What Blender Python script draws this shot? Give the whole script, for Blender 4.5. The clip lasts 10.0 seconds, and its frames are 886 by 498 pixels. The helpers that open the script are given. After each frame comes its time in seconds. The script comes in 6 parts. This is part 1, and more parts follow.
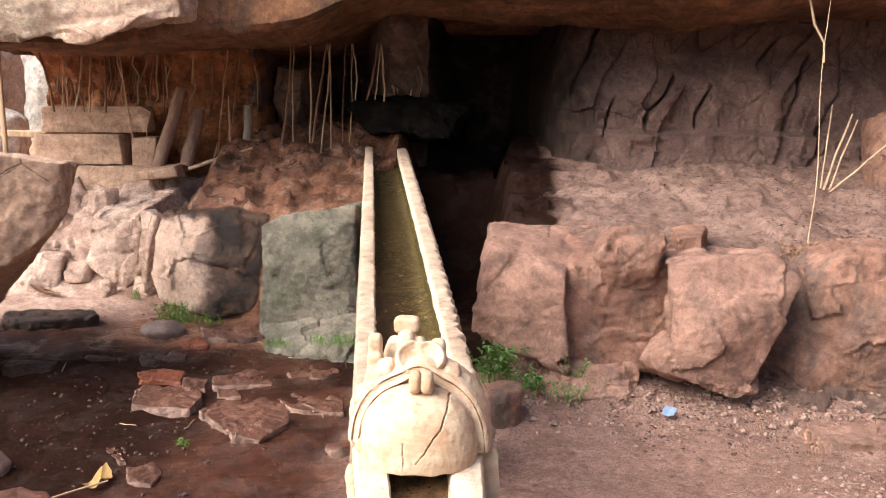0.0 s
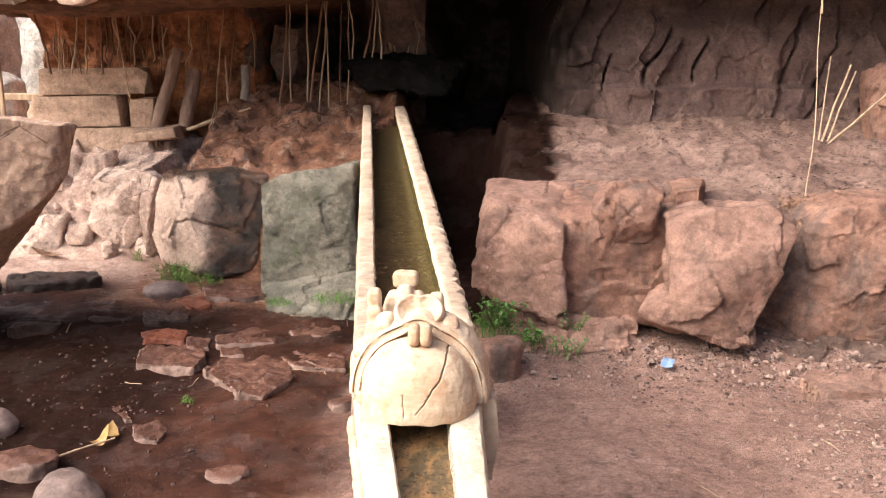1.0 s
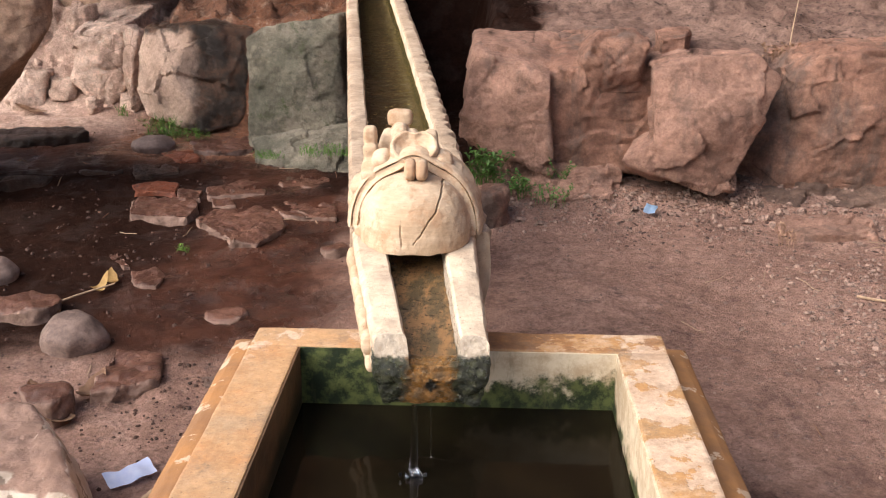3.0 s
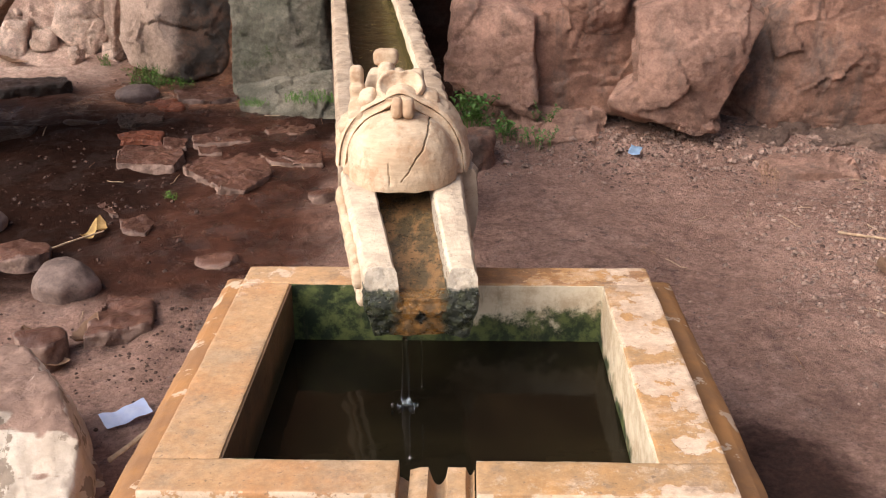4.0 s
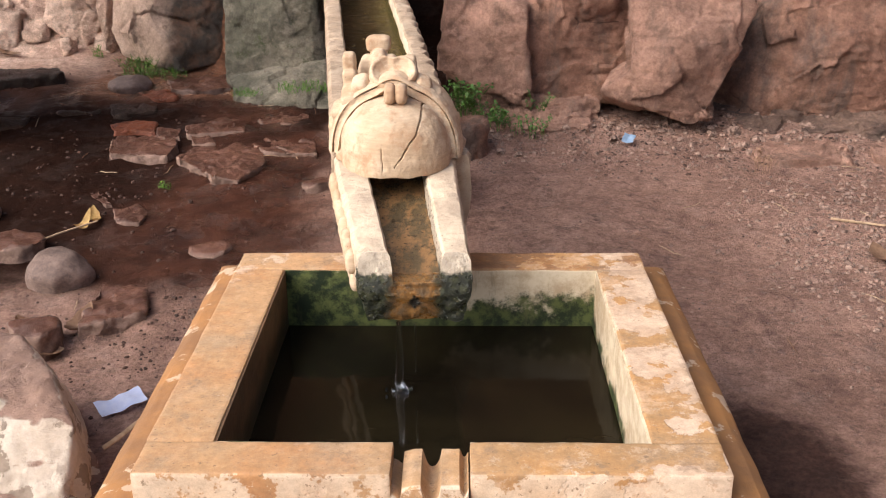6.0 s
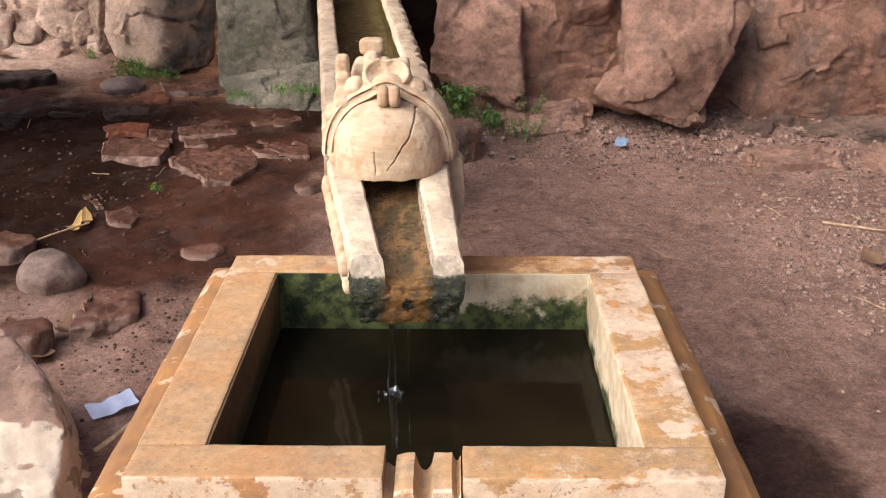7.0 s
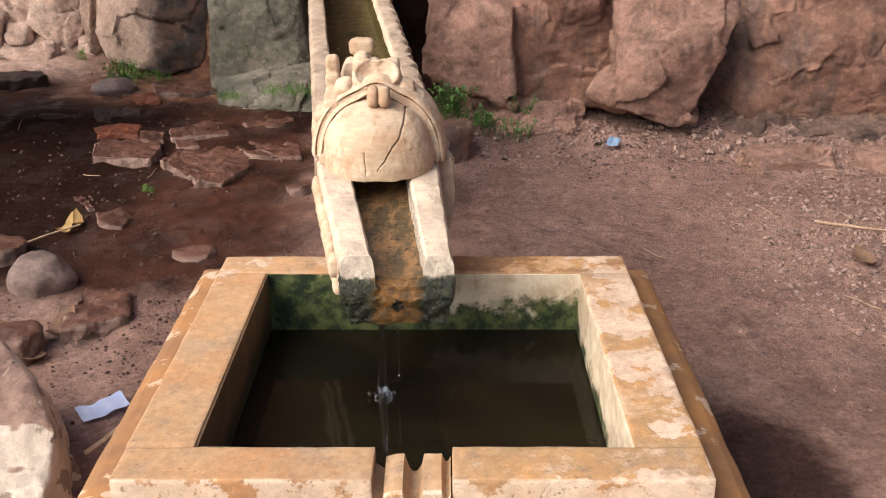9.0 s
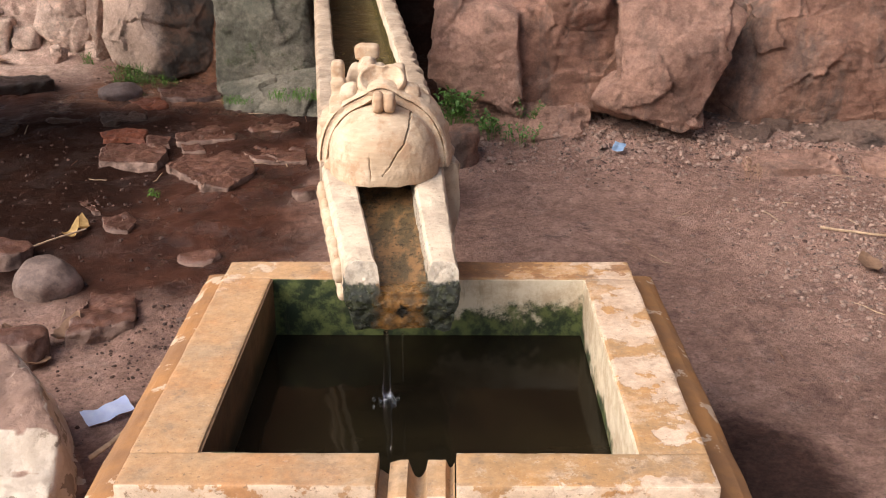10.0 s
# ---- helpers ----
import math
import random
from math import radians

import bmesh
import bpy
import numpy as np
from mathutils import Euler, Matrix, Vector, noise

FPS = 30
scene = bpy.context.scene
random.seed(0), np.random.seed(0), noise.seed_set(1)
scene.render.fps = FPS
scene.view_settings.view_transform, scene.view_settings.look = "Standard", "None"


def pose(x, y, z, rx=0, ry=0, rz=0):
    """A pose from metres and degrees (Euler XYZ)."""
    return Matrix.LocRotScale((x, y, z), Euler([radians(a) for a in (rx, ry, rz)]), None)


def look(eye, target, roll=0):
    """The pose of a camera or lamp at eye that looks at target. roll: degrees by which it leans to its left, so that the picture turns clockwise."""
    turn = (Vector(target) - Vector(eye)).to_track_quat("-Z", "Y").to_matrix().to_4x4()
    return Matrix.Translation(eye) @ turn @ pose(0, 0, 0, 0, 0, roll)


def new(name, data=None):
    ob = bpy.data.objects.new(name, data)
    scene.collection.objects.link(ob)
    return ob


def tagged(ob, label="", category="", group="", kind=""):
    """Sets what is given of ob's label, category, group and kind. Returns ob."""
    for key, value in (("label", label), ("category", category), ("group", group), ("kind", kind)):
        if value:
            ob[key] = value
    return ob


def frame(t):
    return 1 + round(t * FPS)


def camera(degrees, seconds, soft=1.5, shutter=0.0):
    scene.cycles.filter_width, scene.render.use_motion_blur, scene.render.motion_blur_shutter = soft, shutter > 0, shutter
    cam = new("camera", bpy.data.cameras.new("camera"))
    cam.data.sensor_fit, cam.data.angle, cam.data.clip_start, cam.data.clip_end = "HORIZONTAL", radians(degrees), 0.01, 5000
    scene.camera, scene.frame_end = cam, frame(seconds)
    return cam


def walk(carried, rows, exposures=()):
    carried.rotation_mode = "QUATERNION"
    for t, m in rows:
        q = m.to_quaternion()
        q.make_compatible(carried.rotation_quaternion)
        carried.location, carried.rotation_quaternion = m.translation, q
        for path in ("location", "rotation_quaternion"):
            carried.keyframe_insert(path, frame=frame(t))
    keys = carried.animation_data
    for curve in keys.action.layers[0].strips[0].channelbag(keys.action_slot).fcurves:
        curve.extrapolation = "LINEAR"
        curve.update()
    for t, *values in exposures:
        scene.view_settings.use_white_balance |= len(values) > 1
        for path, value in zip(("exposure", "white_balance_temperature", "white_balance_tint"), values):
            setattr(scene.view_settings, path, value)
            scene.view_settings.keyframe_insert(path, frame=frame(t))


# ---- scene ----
cam = camera(47.2, 10.0, soft=1.1)
PATH = [
    (0, (0.065, -1.382, 1.564), (-0.047, 0.591, 1.254), 1.3),
    (0.5, (0.072, -1.394, 1.563), (-0.041, 0.573, 1.22), 1.3),
    (1, (0.077, -1.413, 1.558), (-0.035, 0.546, 1.168), 0.5),
    (1.5, (0.078, -1.432, 1.553), (-0.041, 0.514, 1.108), -0.0),
    (2, (0.07, -1.466, 1.545), (-0.047, 0.465, 1.038), -0.3),
    (2.5, (0.062, -1.497, 1.531), (-0.041, 0.419, 0.967), 0.1),
    (3, (0.048, -1.522, 1.509), (-0.022, 0.369, 0.861), 0.4),
    (3.2, (0.045, -1.529, 1.505), (-0.017, 0.353, 0.83), 0.1),
    (4.5, (0.046, -1.587, 1.475), (0.008, 0.264, 0.718), -0.1),
    (5, (0.048, -1.583, 1.468), (0.006, 0.263, 0.701), -0.1),
    (6.5, (0.049, -1.584, 1.473), (0.024, 0.271, 0.727), -0.3),
    (7, (0.048, -1.581, 1.472), (0.031, 0.274, 0.725), -0.0),
    (7.5, (0.05, -1.579, 1.473), (0.034, 0.278, 0.729), -0.0),
    (8, (0.054, -1.577, 1.47), (0.045, 0.281, 0.729), -0.0),
    (8.5, (0.057, -1.577, 1.471), (0.05, 0.279, 0.727), -0.0),
    (9, (0.058, -1.576, 1.47), (0.052, 0.279, 0.724), -0.1),
    (9.5, (0.06, -1.578, 1.472), (0.05, 0.279, 0.731), -0.0),
    (10, (0.06, -1.574, 1.472), (0.043, 0.285, 0.734), -0.1),
]
walk(cam, [(t, look(eye, target, roll)) for t, eye, target, roll in PATH],
     exposures=[(0, 1.24), (1, 1.28), (2, 1.18), (2.5, 0.90), (3, 0.70), (4.5, 0.60), (10, 0.58)])

# ---- light ----
world = bpy.data.worlds.new("sky")
scene.world = world
world.use_nodes = True
wn = world.node_tree.nodes
sky = wn.new("ShaderNodeTexSky")
sky.sky_type = "NISHITA"
sky.sun_disc = False
sky.sun_elevation = radians(40.5)
sky.sun_rotation = radians(-122)
sky.air_density = 1.0
sky.dust_density = 4.0
wn["Background"].inputs["Strength"].default_value = 0.15
world.node_tree.links.new(sky.outputs["Color"], wn["Background"].inputs["Color"])
sun = new("sun", bpy.data.lights.new("sun", "SUN"))
sun.data.energy = 3.2
sun.data.angle = radians(62)
sun.data.color = (1.0, 0.98, 0.955)
sun.matrix_world = look((-7.0, -4.3, 7.0), (0, 0, 0))


# ---- node helpers ----
class Nodes:
    """A short way to write node trees."""

    def __init__(self, name):
        self.mat = bpy.data.materials.new(name)
        self.mat.use_nodes = True
        self.tree = self.mat.node_tree
        self.bsdf = self.tree.nodes["Principled BSDF"]
        geo = self.tree.nodes.new("ShaderNodeNewGeometry")
        self.where = geo.outputs["Position"]
        split = self.tree.nodes.new("ShaderNodeSeparateXYZ")
        self.link(self.where, split.inputs[0])
        self.x, self.y, self.z = split.outputs
        up = self.tree.nodes.new("ShaderNodeSeparateXYZ")
        self.link(geo.outputs["Normal"], up.inputs[0])
        self.up = up.outputs[2]

    def link(self, a, b):
        self.tree.links.new(a, b)

    def feed(self, socket, value):
        if isinstance(value, bpy.types.NodeSocket):
            self.link(value, socket)
        else:
            socket.default_value = value

    def noise(self, scale, detail=6.0, rough=0.6, stretch=None, lacun=2.0):
        n = self.tree.nodes.new("ShaderNodeTexNoise")
        n.inputs["Scale"].default_value = scale
        n.inputs["Detail"].default_value = detail
        n.inputs["Roughness"].default_value = rough
        n.inputs["Lacunarity"].default_value = lacun
        if stretch:
            m = self.tree.nodes.new("ShaderNodeMapping")
            m.inputs["Scale"].default_value = stretch
            self.link(self.where, m.inputs["Vector"])
            self.link(m.outputs[0], n.inputs["Vector"])
        else:
            self.link(self.where, n.inputs["Vector"])
        return n.outputs["Fac"]

    def cells(self, scale, feature="DISTANCE_TO_EDGE", stretch=(1, 1, 1)):
        n = self.tree.nodes.new("ShaderNodeTexVoronoi")
        n.feature = feature
        n.inputs["Scale"].default_value = scale
        m = self.tree.nodes.new("ShaderNodeMapping")
        m.inputs["Scale"].default_value = stretch
        self.link(self.where, m.inputs["Vector"])
        self.link(m.outputs[0], n.inputs["Vector"])
        return n.outputs["Distance"]

    def op(self, kind, a, b=0.0, c=0.0):
        n = self.tree.nodes.new("ShaderNodeMath")
        n.operation = kind
        for s, v in zip(n.inputs, (a, b, c)):
            self.feed(s, v)
        return n.outputs[0]

    def step(self, value, low, high, a=0.0, b=1.0):
        n = self.tree.nodes.new("ShaderNodeMapRange")
        n.interpolation_type = "SMOOTHSTEP"
        for s, v in zip(n.inputs, (value, low, high, a, b)):
            self.feed(s, v)
        return n.outputs[0]

    def mix(self, fac, a, b, blend="MIX"):
        n = self.tree.nodes.new("ShaderNodeMix")
        n.data_type = "RGBA"
        n.blend_type = blend
        self.feed(n.inputs[0], fac)
        for s, v in ((n.inputs[6], a), (n.inputs[7], b)):
            self.feed(s, v if isinstance(v, bpy.types.NodeSocket) else (*v, 1.0))
        return n.outputs[2]

    def bump(self, height, strength=0.5, distance=0.02, before=None):
        n = self.tree.nodes.new("ShaderNodeBump")
        n.inputs["Strength"].default_value = strength
        n.inputs["Distance"].default_value = distance
        self.feed(n.inputs["Height"], height)
        if before:
            self.link(before, n.inputs["Normal"])
        return n.outputs[0]

    def tone(self, value, base):
        """Grain: a colour made lighter and darker by a value round one half."""
        return self.mix(1.0, base, self.mix(value, (0.55, 0.53, 0.52), (1.4, 1.4, 1.4)), "MULTIPLY")

    def done(self, colour, rough=0.85, normal=None, spec=0.4):
        self.feed(self.bsdf.inputs["Base Color"], colour if isinstance(colour, bpy.types.NodeSocket) else (*colour, 1.0))
        self.feed(self.bsdf.inputs["Roughness"], rough)
        self.feed(self.bsdf.inputs["Specular IOR Level"], spec)
        if normal:
            self.link(normal, self.bsdf.inputs["Normal"])
        return self.mat


def rock_material(name, base, second, stain, stain_low=0.55, scale=2.2, rough=0.88, relief=0.95, moss=None, spec=0.3):
    """Weathered sandstone: broad stains, mottling, bedding streaks, grain."""
    n = Nodes(name)
    broad = n.noise(scale, 8, 0.62)
    mottled = n.mix(n.step(broad, 0.36, 0.64), base, second)
    stains = n.step(n.noise(scale * 0.7, 6, 0.7, (1.3, 1.3, 0.5)), stain_low, stain_low + 0.13)
    col = n.mix(n.op("MULTIPLY", stains, 0.8), mottled, stain)
    streak = n.noise(6, 8, 0.75, (1, 1, 1.6))
    col = n.mix(0.75, col, n.tone(n.step(streak, 0.3, 0.7), col))
    grain = n.noise(70, 5, 0.75)
    col = n.mix(0.42, col, n.tone(n.step(grain, 0.25, 0.75), col))
    pits = n.step(n.noise(26, 4, 0.6), 0.62, 0.72)
    col = n.mix(n.op("MULTIPLY", pits, 0.35), col, tuple(c * 0.45 for c in base))
    blot = n.step(n.noise(scale * 3.1, 7, 0.72), 0.52, 0.64)
    col = n.mix(n.op("MULTIPLY", blot, 0.55), col, tuple(c * 0.45 for c in second))
    lines = n.op("MULTIPLY", n.step(n.op("ADD", n.cells(2.6, stretch=(1.0, 1.0, 1.5)), n.op("MULTIPLY", n.op("SUBTRACT", n.noise(16, 4, 0.7), 0.5), 0.05)), 0.0, 0.016, 1.0, 0.0), n.step(n.noise(2.1, 4, 0.6), 0.54, 0.62))
    col = n.mix(n.op("MULTIPLY", lines, 0.5), col, tuple(c * 0.25 for c in second))
    runs = n.step(n.noise(5, 6, 0.7, (1.6, 1.6, 0.35)), 0.53, 0.66)
    col = n.mix(n.op("MULTIPLY", runs, 0.45), col, tuple(c * 0.8 for c in stain))
    if moss:
        m = n.op("MULTIPLY", n.step(n.noise(4, 6, 0.7), 0.55, 0.7), n.step(n.noise(28, 5, 0.8), 0.42, 0.62))
        col = n.mix(m, col, moss)
    fleck = n.noise(33, 9, 0.85)
    col = n.mix(0.28, col, n.tone(n.step(fleck, 0.32, 0.68), col))
    pale = n.step(n.noise(8.5, 9, 0.8), 0.56, 0.66)
    col = n.mix(n.op("MULTIPLY", pale, 0.4), col, tuple(min(0.8, c * 1.35) for c in base))
    b = n.bump(n.noise(15, 12, 0.8), relief, 0.05)
    b = n.bump(n.cells(13, "F1", (1, 1, 1.3)), relief * 0.5, 0.03, b)
    b = n.bump(n.op("SUBTRACT", 1.0, lines), 0.6, 0.03, b)
    b = n.bump(fleck, 0.5, 0.012, b)
    b = n.bump(grain, 0.4, 0.005, b)
    return n.done(col, n.step(broad, 0.2, 0.8, rough - 0.08, min(1.0, rough + 0.08)), b, spec)


pink_rock = rock_material("pink sandstone", (0.44, 0.255, 0.19), (0.31, 0.175, 0.13), (0.21, 0.145, 0.12))
orange_rock = rock_material("orange stained sandstone", (0.37, 0.20, 0.14), (0.27, 0.14, 0.10), (0.14, 0.105, 0.09), 0.5)
grey_rock = rock_material("grey lichened sandstone", (0.27, 0.235, 0.18), (0.13, 0.12, 0.088), (0.36, 0.31, 0.25), 0.58, 3.5, moss=(0.07, 0.085, 0.035))
dark_rock = rock_material("dark sandstone, also hollow shade", (0.26, 0.165, 0.125), (0.15, 0.095, 0.075), (0.08, 0.055, 0.045), 0.5, 1.8, 0.7)
# base colour raised so the bank looks overlit by day
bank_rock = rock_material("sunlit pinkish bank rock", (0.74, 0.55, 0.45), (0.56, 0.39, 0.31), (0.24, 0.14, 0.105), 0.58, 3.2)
pale_rock = rock_material("pale weathered sandstone", (0.50, 0.40, 0.31), (0.36, 0.27, 0.21), (0.20, 0.14, 0.10), 0.56, 4.0)


def split_boulder_material():
    """A boulder pale and dry with painted sun on one side, black-brown wet opposite."""
    n = Nodes("half wet boulder")
    col = n.mix(n.step(n.noise(3, 8, 0.65), 0.36, 0.64), (0.56, 0.40, 0.315), (0.40, 0.275, 0.21))
    col = n.mix(n.op("MULTIPLY", n.step(n.noise(9, 7, 0.75), 0.55, 0.66), 0.6), col, (0.15, 0.105, 0.085))
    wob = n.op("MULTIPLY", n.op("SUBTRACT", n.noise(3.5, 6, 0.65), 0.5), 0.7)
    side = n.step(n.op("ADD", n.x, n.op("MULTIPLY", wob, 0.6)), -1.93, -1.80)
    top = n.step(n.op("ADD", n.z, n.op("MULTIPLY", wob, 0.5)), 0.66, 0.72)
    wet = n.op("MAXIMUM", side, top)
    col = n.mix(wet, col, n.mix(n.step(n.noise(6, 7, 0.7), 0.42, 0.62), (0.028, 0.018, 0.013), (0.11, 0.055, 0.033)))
    grain = n.noise(60, 6, 0.8)
    col = n.mix(0.6, col, n.tone(n.step(grain, 0.25, 0.75), col))
    b = n.bump(n.noise(11, 10, 0.74), 0.8, 0.07)
    return n.done(col, n.mix(wet, (0.88, 0.88, 0.88), (0.3, 0.3, 0.3)), n.bump(grain, 0.5, 0.006, b), 0.35)


split_rock = split_boulder_material()
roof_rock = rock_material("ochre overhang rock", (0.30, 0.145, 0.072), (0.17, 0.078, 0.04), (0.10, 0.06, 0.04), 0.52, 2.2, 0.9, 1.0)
wet_slab = rock_material("black-brown wet slab", (0.06, 0.03, 0.021), (0.032, 0.017, 0.012), (0.10, 0.055, 0.038), 0.55, 4.0, 0.45, spec=0.3)
wall_rock = rock_material("purple brown rock face", (0.27, 0.185, 0.155), (0.18, 0.12, 0.105), (0.10, 0.07, 0.065), 0.52, 2.4)


def wall_material():
    """Dry purple-brown rock, black round the spring with wet and with painted recess shade."""
    n = Nodes("purple brown rock, black where wet and shaded")
    col = n.mix(n.step(n.noise(2.4, 8, 0.65), 0.36, 0.64), (0.185, 0.115, 0.094), (0.115, 0.07, 0.06))
    col = n.mix(n.op("MULTIPLY", n.step(n.noise(7, 8, 0.75), 0.54, 0.66), 0.7), col, (0.075, 0.05, 0.045))
    grain = n.noise(50, 6, 0.8)
    col = n.mix(0.7, col, n.tone(n.step(grain, 0.25, 0.75), col))
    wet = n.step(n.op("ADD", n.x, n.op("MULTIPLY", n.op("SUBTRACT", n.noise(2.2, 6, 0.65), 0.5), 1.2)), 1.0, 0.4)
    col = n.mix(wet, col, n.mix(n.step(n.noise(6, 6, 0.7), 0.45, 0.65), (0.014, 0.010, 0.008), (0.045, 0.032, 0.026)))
    b = n.bump(n.noise(10, 10, 0.74), 0.8, 0.07)
    b = n.bump(grain, 0.5, 0.006, b)
    return n.done(col, n.mix(wet, (0.9, 0.9, 0.9), (0.45, 0.45, 0.45)), b, n.op("MULTIPLY_ADD", wet, -0.18, 0.25))


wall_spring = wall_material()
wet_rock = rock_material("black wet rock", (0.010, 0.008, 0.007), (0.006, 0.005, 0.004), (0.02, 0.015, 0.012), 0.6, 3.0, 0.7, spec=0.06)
soil_rock = rock_material("orange crumbling earth", (0.50, 0.21, 0.095), (0.32, 0.125, 0.062), (0.13, 0.07, 0.045), 0.54, 3.0, 0.95, 0.9)
# cream lightened for sky light on the front face; pink and ochre are stains
lip_rock = rock_material("daylit cream lip rock stained pink and ochre", (0.72, 0.60, 0.46), (0.62, 0.42, 0.32), (0.42, 0.25, 0.13), 0.57, 2.4)
# paler copy for rocks outside, the open daylight put into the colour
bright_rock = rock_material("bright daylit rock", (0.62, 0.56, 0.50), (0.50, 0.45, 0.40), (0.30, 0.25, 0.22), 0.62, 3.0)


def slab_material():
    """Flat floor stone: a dark wet tread and pale broken edges."""
    n = Nodes("wet flat stone with pale edges")
    tread = n.mix(n.step(n.noise(6, 7, 0.7), 0.4, 0.62), (0.12, 0.055, 0.037), (0.07, 0.031, 0.021))
    edge = n.mix(n.step(n.noise(9, 7, 0.7), 0.38, 0.62), (0.22, 0.14, 0.11), (0.11, 0.066, 0.05))
    wet = n.step(n.op("ADD", n.up, n.op("MULTIPLY", n.op("SUBTRACT", n.noise(7, 5, 0.65), 0.5), 0.5)), 0.60, 0.80)
    col = n.mix(wet, edge, tread)
    grain = n.noise(60, 5, 0.75)
    col = n.mix(0.5, col, n.tone(n.step(grain, 0.25, 0.75), col))
    b = n.bump(n.noise(16, 8, 0.72), 0.5, 0.03)
    return n.done(col, n.mix(wet, (0.85, 0.85, 0.85), (0.28, 0.28, 0.28)), n.bump(grain, 0.3, 0.004, b), 0.35)


slab_rock = slab_material()


def dusty_block_material():
    """A pale limewashed stone, its coat flaking, brown dust on top."""
    n = Nodes("pale flaking stone with a dusty top")
    coat = n.mix(n.step(n.noise(8, 7, 0.7), 0.36, 0.64), (0.62, 0.53, 0.44), (0.48, 0.39, 0.31))
    bare = n.step(n.noise(7, 7, 0.65), 0.55, 0.575)
    col = n.mix(n.op("MULTIPLY", bare, 0.85), coat, (0.24, 0.18, 0.135))
    dust = n.step(n.op("ADD", n.up, n.op("MULTIPLY", n.op("SUBTRACT", n.noise(6, 5, 0.65), 0.5), 0.5)), 0.66, 0.8)
    col = n.mix(dust, col, n.mix(n.step(n.noise(9, 6, 0.7), 0.4, 0.6), (0.30, 0.19, 0.145), (0.21, 0.13, 0.10)))
    b = n.bump(bare, 0.4, 0.006)
    return n.done(col, 0.9, n.bump(n.noise(18, 9, 0.74), 0.6, 0.04, b), 0.25)


flaking_block = dusty_block_material()
brick_stone = rock_material("orange wet stone", (0.22, 0.065, 0.03), (0.13, 0.042, 0.024), (0.06, 0.03, 0.025), 0.55, 6.0, 0.5, 0.35)
block_stone = rock_material("dusty cut stone", (0.46, 0.31, 0.22), (0.38, 0.25, 0.178), (0.22, 0.14, 0.10), 0.6, 4.0, 0.92, 0.45)
cobble_stone = rock_material("smooth cobble", (0.215, 0.148, 0.125), (0.15, 0.102, 0.085), (0.12, 0.08, 0.07), 0.62, 5.0, 0.7, 0.15)


def carved_material():
    """Cream sandstone with fine bedding lines, brown weathering and dark specks."""
    n = Nodes("cream carved sandstone")
    col = n.mix(n.step(n.noise(7, 7, 0.65), 0.35, 0.68), (0.52, 0.395, 0.28), (0.39, 0.27, 0.17))
    lines = n.noise(24, 5, 0.7, (0.5, 1, 6))
    col = n.mix(0.22, col, n.tone(n.step(lines, 0.3, 0.7), col))
    brown = n.op("MULTIPLY", n.step(n.noise(11, 7, 0.72), 0.48, 0.60), 0.7)
    col = n.mix(brown, col, (0.34, 0.20, 0.115))
    specks = n.step(n.noise(90, 3, 0.6), 0.66, 0.74)
    col = n.mix(n.op("MULTIPLY", specks, 0.55), col, (0.14, 0.09, 0.06))
    b = n.bump(n.noise(18, 7, 0.65), 0.35, 0.015)
    b = n.bump(lines, 0.12, 0.004, b)
    return n.done(col, 0.85, b, 0.3)


def weathered_material():
    """Rough cream stone of the trough, greyer and blotched."""
    n = Nodes("weathered trough stone")
    col = n.mix(n.step(n.noise(9, 7, 0.7), 0.38, 0.62), (0.60, 0.475, 0.35), (0.42, 0.32, 0.235))
    blot = n.step(n.noise(22, 6, 0.75), 0.55, 0.66)
    col = n.mix(n.op("MULTIPLY", blot, 0.6), col, (0.27, 0.205, 0.155))
    dots = n.step(n.noise(75, 4, 0.7), 0.62, 0.72)
    col = n.mix(n.op("MULTIPLY", dots, 0.7), col, (0.12, 0.09, 0.07))
    b = n.bump(n.noise(30, 8, 0.7), 0.6, 0.012)
    return n.done(col, 0.92, b, 0.25)


def gutter_material():
    """Tan, dusty stone of the long gutter, dark with grime along its chipped edge."""
    n = Nodes("dusty tan gutter stone")
    col = n.mix(n.step(n.noise(7, 8, 0.75), 0.36, 0.64), (0.46, 0.345, 0.25), (0.30, 0.215, 0.15))
    col = n.mix(n.op("MULTIPLY", n.step(n.noise(19, 8, 0.8), 0.52, 0.64), 0.6), col, (0.20, 0.14, 0.10))
    saw = n.noise(30, 5, 0.7, (0.5, 3.0, 1))
    col = n.mix(0.35, col, n.tone(n.step(saw, 0.3, 0.7), col))
    col = n.mix(n.op("MULTIPLY", n.step(n.noise(80, 4, 0.7), 0.6, 0.7), 0.6), col, (0.13, 0.095, 0.07))
    worn_pale = n.step(n.noise(4, 7, 0.7), 0.55, 0.66)
    col = n.mix(n.op("MULTIPLY", worn_pale, 0.5), col, (0.55, 0.44, 0.33))
    b = n.bump(n.noise(26, 9, 0.78), 0.7, 0.014)
    return n.done(col, 0.92, n.bump(saw, 0.25, 0.004, b), 0.25)


